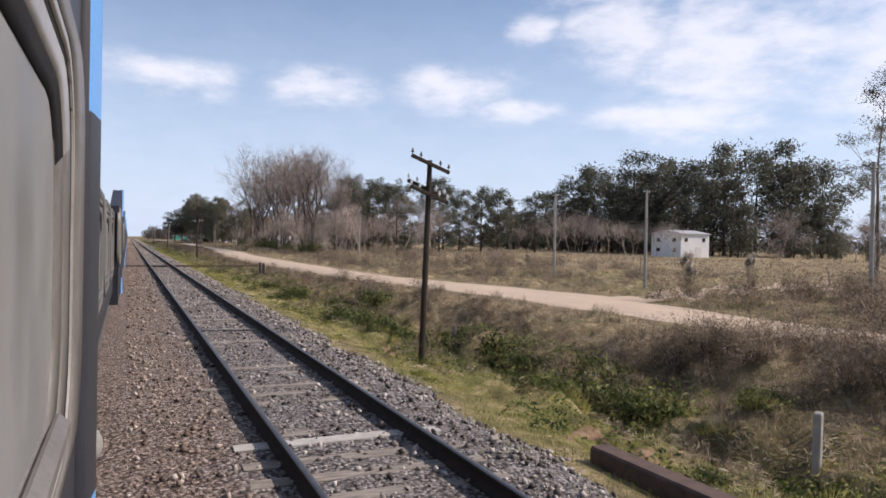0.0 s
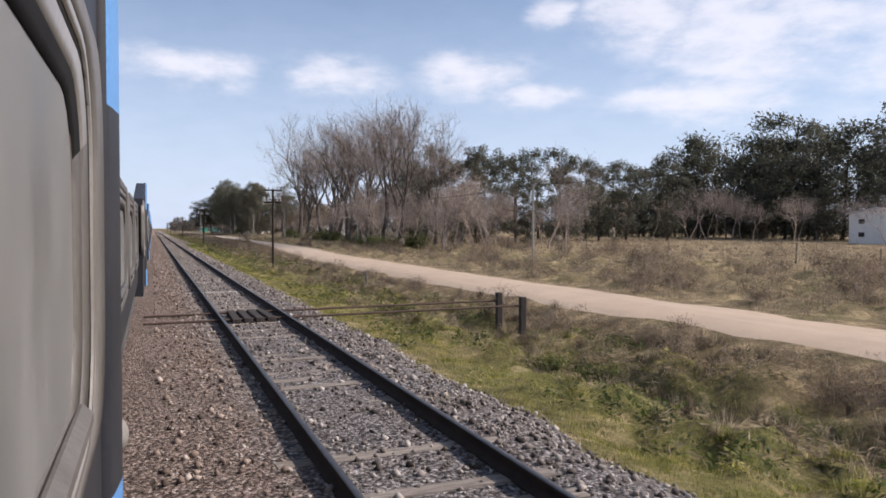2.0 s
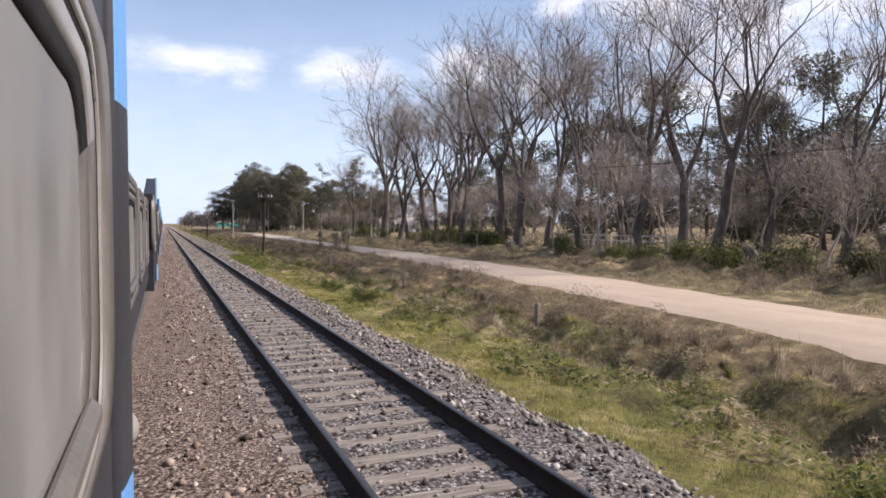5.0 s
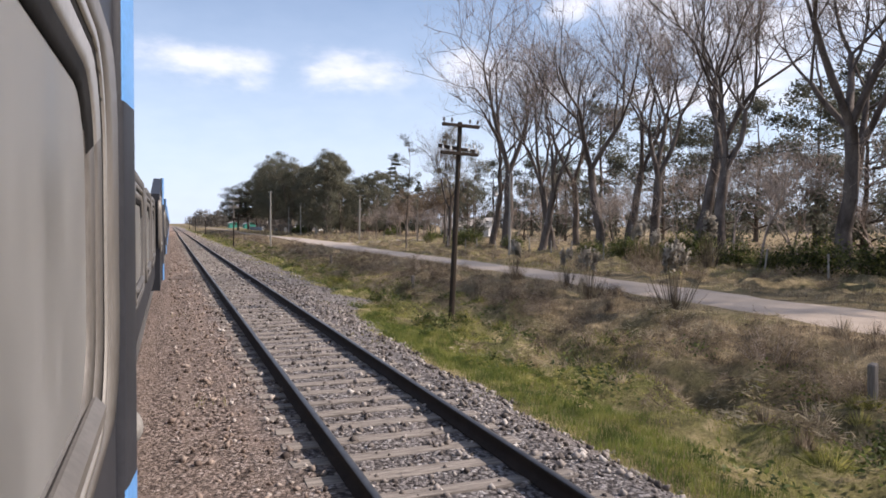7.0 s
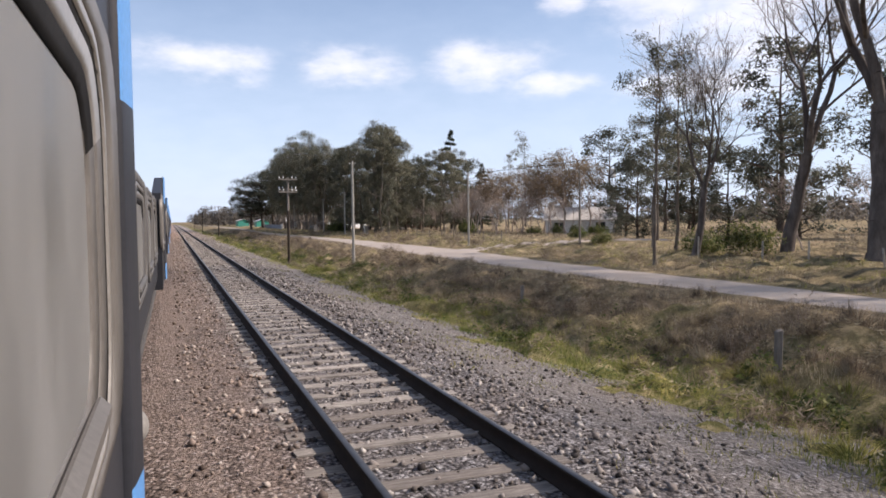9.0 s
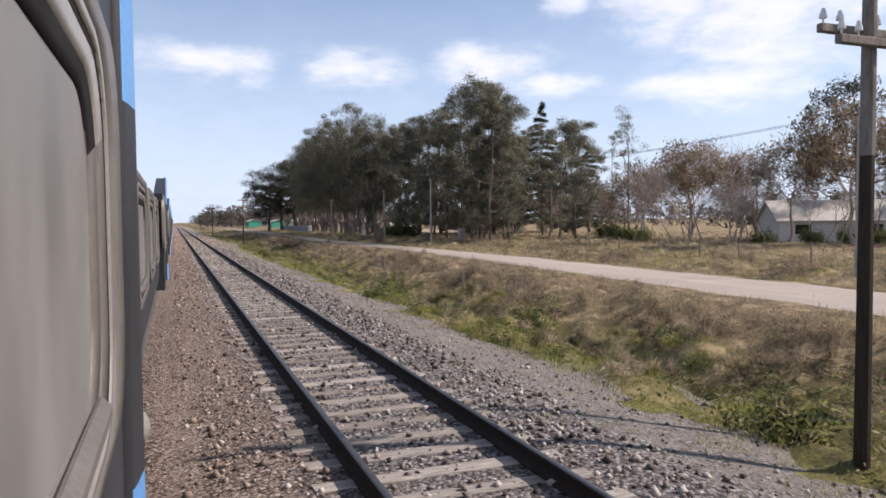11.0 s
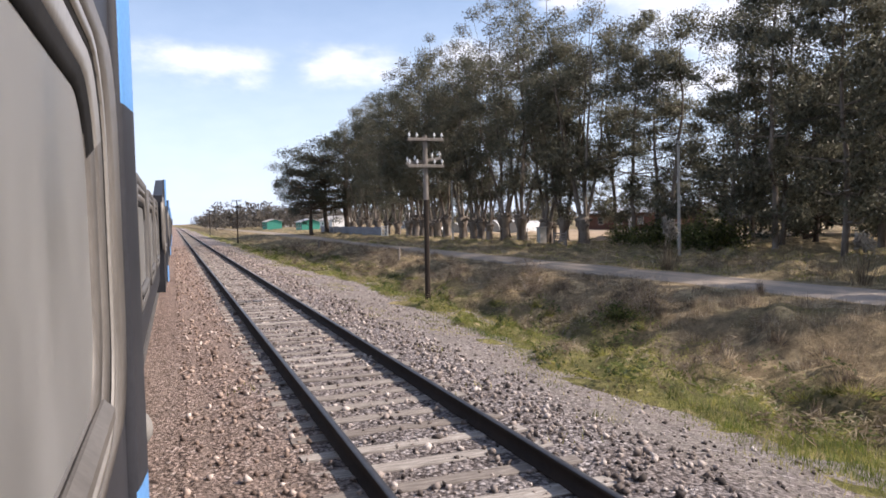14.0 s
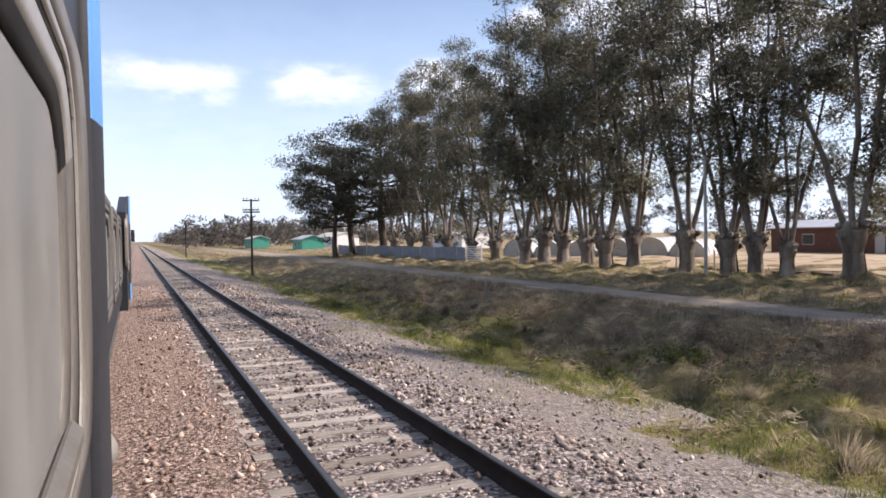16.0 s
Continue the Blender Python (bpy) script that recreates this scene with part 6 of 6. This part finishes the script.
def strew(n, x0, x1, y0, y1, seed, level, s=3.0):
    x, y = rng.uniform(x0, x1, n), rng.uniform(y0, y1, n)
    a, b = road_edges(y)
    k = (wave(x, y, s, seed) > level) & ~((x > a - 0.25) & (x < b + 0.25))
    edge = np.interp(y, SHOULDER_Y, SHOULDER_X) - 0.35 + 0.5 * wave(x, y, 1.5, 4)
    k &= x > edge
    return x[k], y[k]


x, y = strew(22000, 4.8, 9.2, 2, 385, 11, -0.35)
k = (x < 7.5 + 0.6 * wave(x, y, 1.4, 9)) | (y > 175)
x, y = x[k], y[k]
tufts("verge_grass", "short yellow-green grass on the railway verge", x, y, 14, 0.10, 0.0045, 0.9, GRASS_GREEN, rng)
x, y = strew(13000, 7.5, 12.5, 2, 390, 12, 0.0)
tufts("ditch_grass", "longer green grass in the ditch", x, y, 16, 0.14, 0.0055, 0.9, GRASS_GREEN, rng)
x, y = strew(19000, 8.2, 18.5, 2, 395, 13, -0.40)
k = (y < 235) | (x > 12.2 + 0.8 * wave(x, y, 2.0, 6))
x, y = x[k], y[k]
tufts("dry_grass", "tall dry straw-coloured grass along the ditch", x, y, 18, 0.25, 0.006, 0.9, GRASS_DRY, rng)
x, y = strew(9000, 17, 33, 2, 400, 14, -0.3)
tufts("roadside_grass", "dry grass beside the dirt road", x, y, 14, 0.30, 0.010, 0.9, GRASS_DRY, rng)
x, y = strew(7000, 20, 36, 180, 400, 15, -0.1)
tufts("roadside_grass", "green grass beside the dirt road", x, y, 12, 0.16, 0.012, 0.9, GRASS_GREEN, rng)
x, y = strew(9000, 33, 105, 20, 330, 16, -0.4)
tufts("pasture_grass", "dry yellow pasture grass beyond the fence", x, y, 9, 0.28, 0.03, 0.9, GRASS_DRY, rng)


def mats(name, label, n, x0, x1, seed, level, radius, tall, leafs, size, material, slim=0.7, rise=0.5):
    """Low uneven mounds of small leaves that hug the ground, joined."""
    x, y = strew(n, x0, x1, 2, 390, seed, level, 2.2)
    m = len(x)
    r = radius * rng.uniform(0.5, 1.4, m)
    cx, cy, rr = np.repeat(x, leafs), np.repeat(y, leafs), np.repeat(r, leafs)
    a, u = rng.uniform(0, 6.283, m * leafs), np.sqrt(rng.uniform(0, 1, m * leafs))
    px_, py_ = cx + rr * u * np.cos(a), cy + 1.3 * rr * u * np.sin(a)
    hh = np.repeat(tall * rng.uniform(0.5, 1.4, m), leafs)
    pz_ = land(px_, py_) + hh * (1 - u ** 2) * rng.uniform(0.55, 1.1, m * leafs) + 0.02
    c = np.stack([px_, py_, pz_], -1)
    d = rng.normal(0, 1, (m * leafs, 3)) * np.array((1, 1, rise))
    d /= np.linalg.norm(d, axis=1, keepdims=True)
    w = np.cross(d, rng.normal(0, 1, (m * leafs, 3)))
    w /= np.linalg.norm(w, axis=1, keepdims=True)
    s = size * rng.uniform(0.6, 1.5, (m * leafs, 1))
    v = np.stack([c - d * s, c + w * s * slim, c + d * s * 1.1, c - w * s * slim * 0.9], 1).reshape(-1, 3)
    tagged(new(name, mesh_of(name, v, np.arange(4 * m * leafs).reshape(-1, 4), material)), label, "weeds", kind="stuff")


def tussocks(name, label, n, x0, x1, seed, level, radius, tall, blades, width, material):
    """Rounded hummocks of overhanging blades, each lit as one small dome, joined."""
    x, y = strew(n, x0, x1, 2, 392, seed, level, 2.6)
    m = len(x)
    r, h = radius * rng.uniform(0.55, 1.5, m), tall * rng.uniform(0.55, 1.35, m)
    cx, cy, rr, hh = (np.repeat(q, blades) for q in (x, y, r, h))
    a, u = rng.uniform(0, 6.283, m * blades), np.sqrt(rng.uniform(0.0, 1, m * blades))
    up = np.sqrt(np.clip(1 - 0.85 * u ** 2, 0, 1))
    out = np.stack([np.cos(a) * u, np.sin(a) * u, up], -1)
    foot = np.stack([cx + 0.55 * rr * out[:, 0], cy + 0.55 * rr * out[:, 1], land(cx, cy) + 0.35 * hh * up - 0.06], -1)
    tip = np.stack([cx + 1.1 * rr * out[:, 0], cy + 1.1 * rr * out[:, 1], land(cx, cy) + hh * up ** 1.4], -1) + rng.normal(0, 0.05, (m * blades, 3))
    side = np.cross(tip - foot, rng.normal(0, 1, (m * blades, 3)))
    side *= width * rng.uniform(0.6, 1.4, (m * blades, 1)) / (np.linalg.norm(side, axis=1, keepdims=True) + 1e-9)
    v = np.stack([foot - side, foot + side, tip], 1).reshape(-1, 3)
    nm = out + rng.normal(0, 0.25, (m * blades, 3))
    nm /= np.linalg.norm(nm, axis=1, keepdims=True)
    made = v, np.arange(3 * m * blades).reshape(-1, 3), np.repeat(nm, 3, 0)
    tagged(new(name, foliage(name, made, material)), label, "grass", kind="stuff")


tussocks("green_tussocks", "rounded green grass hummocks along the ditch", 1500, 7.0, 12.0, 41, 0.0, 0.34, 0.30, 130, 0.006, GRASS_GREEN)
tussocks("dry_tussocks", "rounded dry straw hummocks along the ditch banks", 2400, 7.6, 17.0, 42, -0.05, 0.36, 0.46, 120, 0.006, GRASS_DRY)
mats("ditch_weeds", "low green weeds in mounds along the verge", 3000, 6.2, 12.4, 21, 0.1, 0.5, 0.36, 60, 0.042, LEAF_BRAMBLE, 0.5)
mats("dead_weeds", "low brown dead weeds in mounds along the ditch", 2200, 7.2, 15.5, 22, 0.1, 0.36, 0.40, 90, 0.085, LEAF_SHRUB, 0.10, 1.0)
mats("yellow_weeds", "patches of bright yellow-green weeds on the verge", 2600, 5.6, 11.5, 23, 0.12, 0.36, 0.12, 44, 0.05, GRASS_GREEN, 0.3)
mats("straw_mats", "pale flattened straw of dead grass over the banks", 3300, 6.6, 14.5, 24, 0.08, 0.5, 0.24, 60, 0.085, STRAW_MAT, 0.14, 0.4)
x, y = strew(2600, 5.2, 6.7, 153, 177, 18, -0.6)
tufts("verge_grass", "strip of fresh bright green grass beside the ballast", x, y, 16, 0.13, 0.005, 0.9, GRASS_FRESH, rng)
x, y = strew(3000, 5.4, 7.0, 50, 150, 19, -0.7)
tufts("verge_grass", "strip of short green grass beside the ballast", x, y, 16, 0.10, 0.006, 0.9, GRASS_GREEN, rng)
x, y = strew(7000, 7.0, 10.4, 176, 388, 20, 0.02, 2.4)
tufts("verge_grass", "lush green grass on the ditch bank", x, y, 20, 0.17, 0.006, 1.0, GRASS_FRESH, rng)
# weeds that come up through the ballast
x = np.concatenate([rng.normal(5.2, 0.6, 700), rng.normal(0.9, 0.4, 120), rng.normal(4.3, 0.3, 80)])
y = rng.uniform(3, 385, len(x))
x, y = np.concatenate([x, rng.normal(6.7, 0.25, 90), rng.normal(7.0, 0.3, 70)]), np.concatenate([y, rng.uniform(292, 311, 90), rng.uniform(350, 368, 70)])
k = (wave(x, y, 2.0, 17) > 0.2) | (x > 6.3)
px_, py_ = rng.uniform(5.3, 7.9, 4200), rng.uniform(180, 388, 4200)
j = (wave(px_ * 1.5, py_ * 0.5, 1.6, 27) > 0.22) & (px_ < np.interp(py_, SHOULDER_Y, SHOULDER_X) + 0.2) & (rng.random(4200) < np.clip((px_ - 4.9) / 2.0, 0.15, 1))
tufts("shoulder_weeds", "patches of short green weeds on the gravel shoulder", px_[j], py_[j], 16, 0.07, 0.007, 1.2, GRASS_GREEN, rng)
tufts("ballast_weeds", "bright green weeds between the stones", x[k], y[k], 14, 0.09, 0.007, 1.0, GRASS_GREEN, rng)

# ---------------------------------------------------------------- sleepers, piece by piece
def sleeper_mesh(seed):
    gg = np.random.default_rng(seed)
    bm = block(-1.35, 1.35, -0.12, 0.12, -0.14, 0.0, 0.012)
    for q in bm.verts:
        q.co += Vector((float(gg.normal(0, 0.012)), float(gg.normal(0, 0.006)), float(gg.normal(0, 0.003))))
    return bm_mesh("sleeper", bm, SLEEPER)


SLEEPERS = [sleeper_mesh(k) for k in range(6)]
STEP = 0.62
gs = np.random.default_rng(300)
rest = []
for k in range(-20, 900):
    y = STEP * k
    drop = -0.196 - 0.028 * float(gs.random()) * (1.3 if y < 110 else 0.35)
    place = pose(2.546 + float(gs.normal(0, 0.015)), y + float(gs.normal(0, 0.015)), drop + 0.012, 0, 0, float(gs.normal(0, 0.5)))
    if min(abs(y - 8.8), abs(y - 72.6)) < 0.32:
        continue
    if 190 <= y < 190 + 300 * STEP:
        ob = new("sleeper", SLEEPERS[k % 6])
        ob.parent = track
        ob.matrix_parent_inverse = track.matrix_basis.inverted()
        ob.matrix_basis = place
    else:
        rest.append((SLEEPERS[k % 6], place))
# two bleached sleepers among the dark ones
PALE_SLEEPER = SLEEPERS[0].copy()
PALE_SLEEPER.materials.clear()
PALE_SLEEPER.materials.append(BLEACHED)
for y in (8.8, 72.6):
    ob = new("sleeper", PALE_SLEEPER)
    ob.parent = track
    ob.matrix_parent_inverse = track.matrix_basis.inverted()
    ob.matrix_basis = pose(2.546, y, -0.176, 0, 0, 0.4)
    tagged(ob, "bleached pale sleeper")
bm = bmesh.new()
for me, place in rest:
    n0 = len(bm.verts)
    bm.from_mesh(me)
    bm.verts.ensure_lookup_table()
    for q in bm.verts[n0:]:
        q.co = place @ q.co
me = bpy.data.meshes.new("sleepers_far")
bm.to_mesh(me)
bm.free()
me.materials.append(SLEEPER)
ob = new("further_sleepers", me)
ob.parent = track
ob.matrix_parent_inverse = track.matrix_basis.inverted()
tagged(ob, "further weathered sleepers in the ballast", kind="stuff")
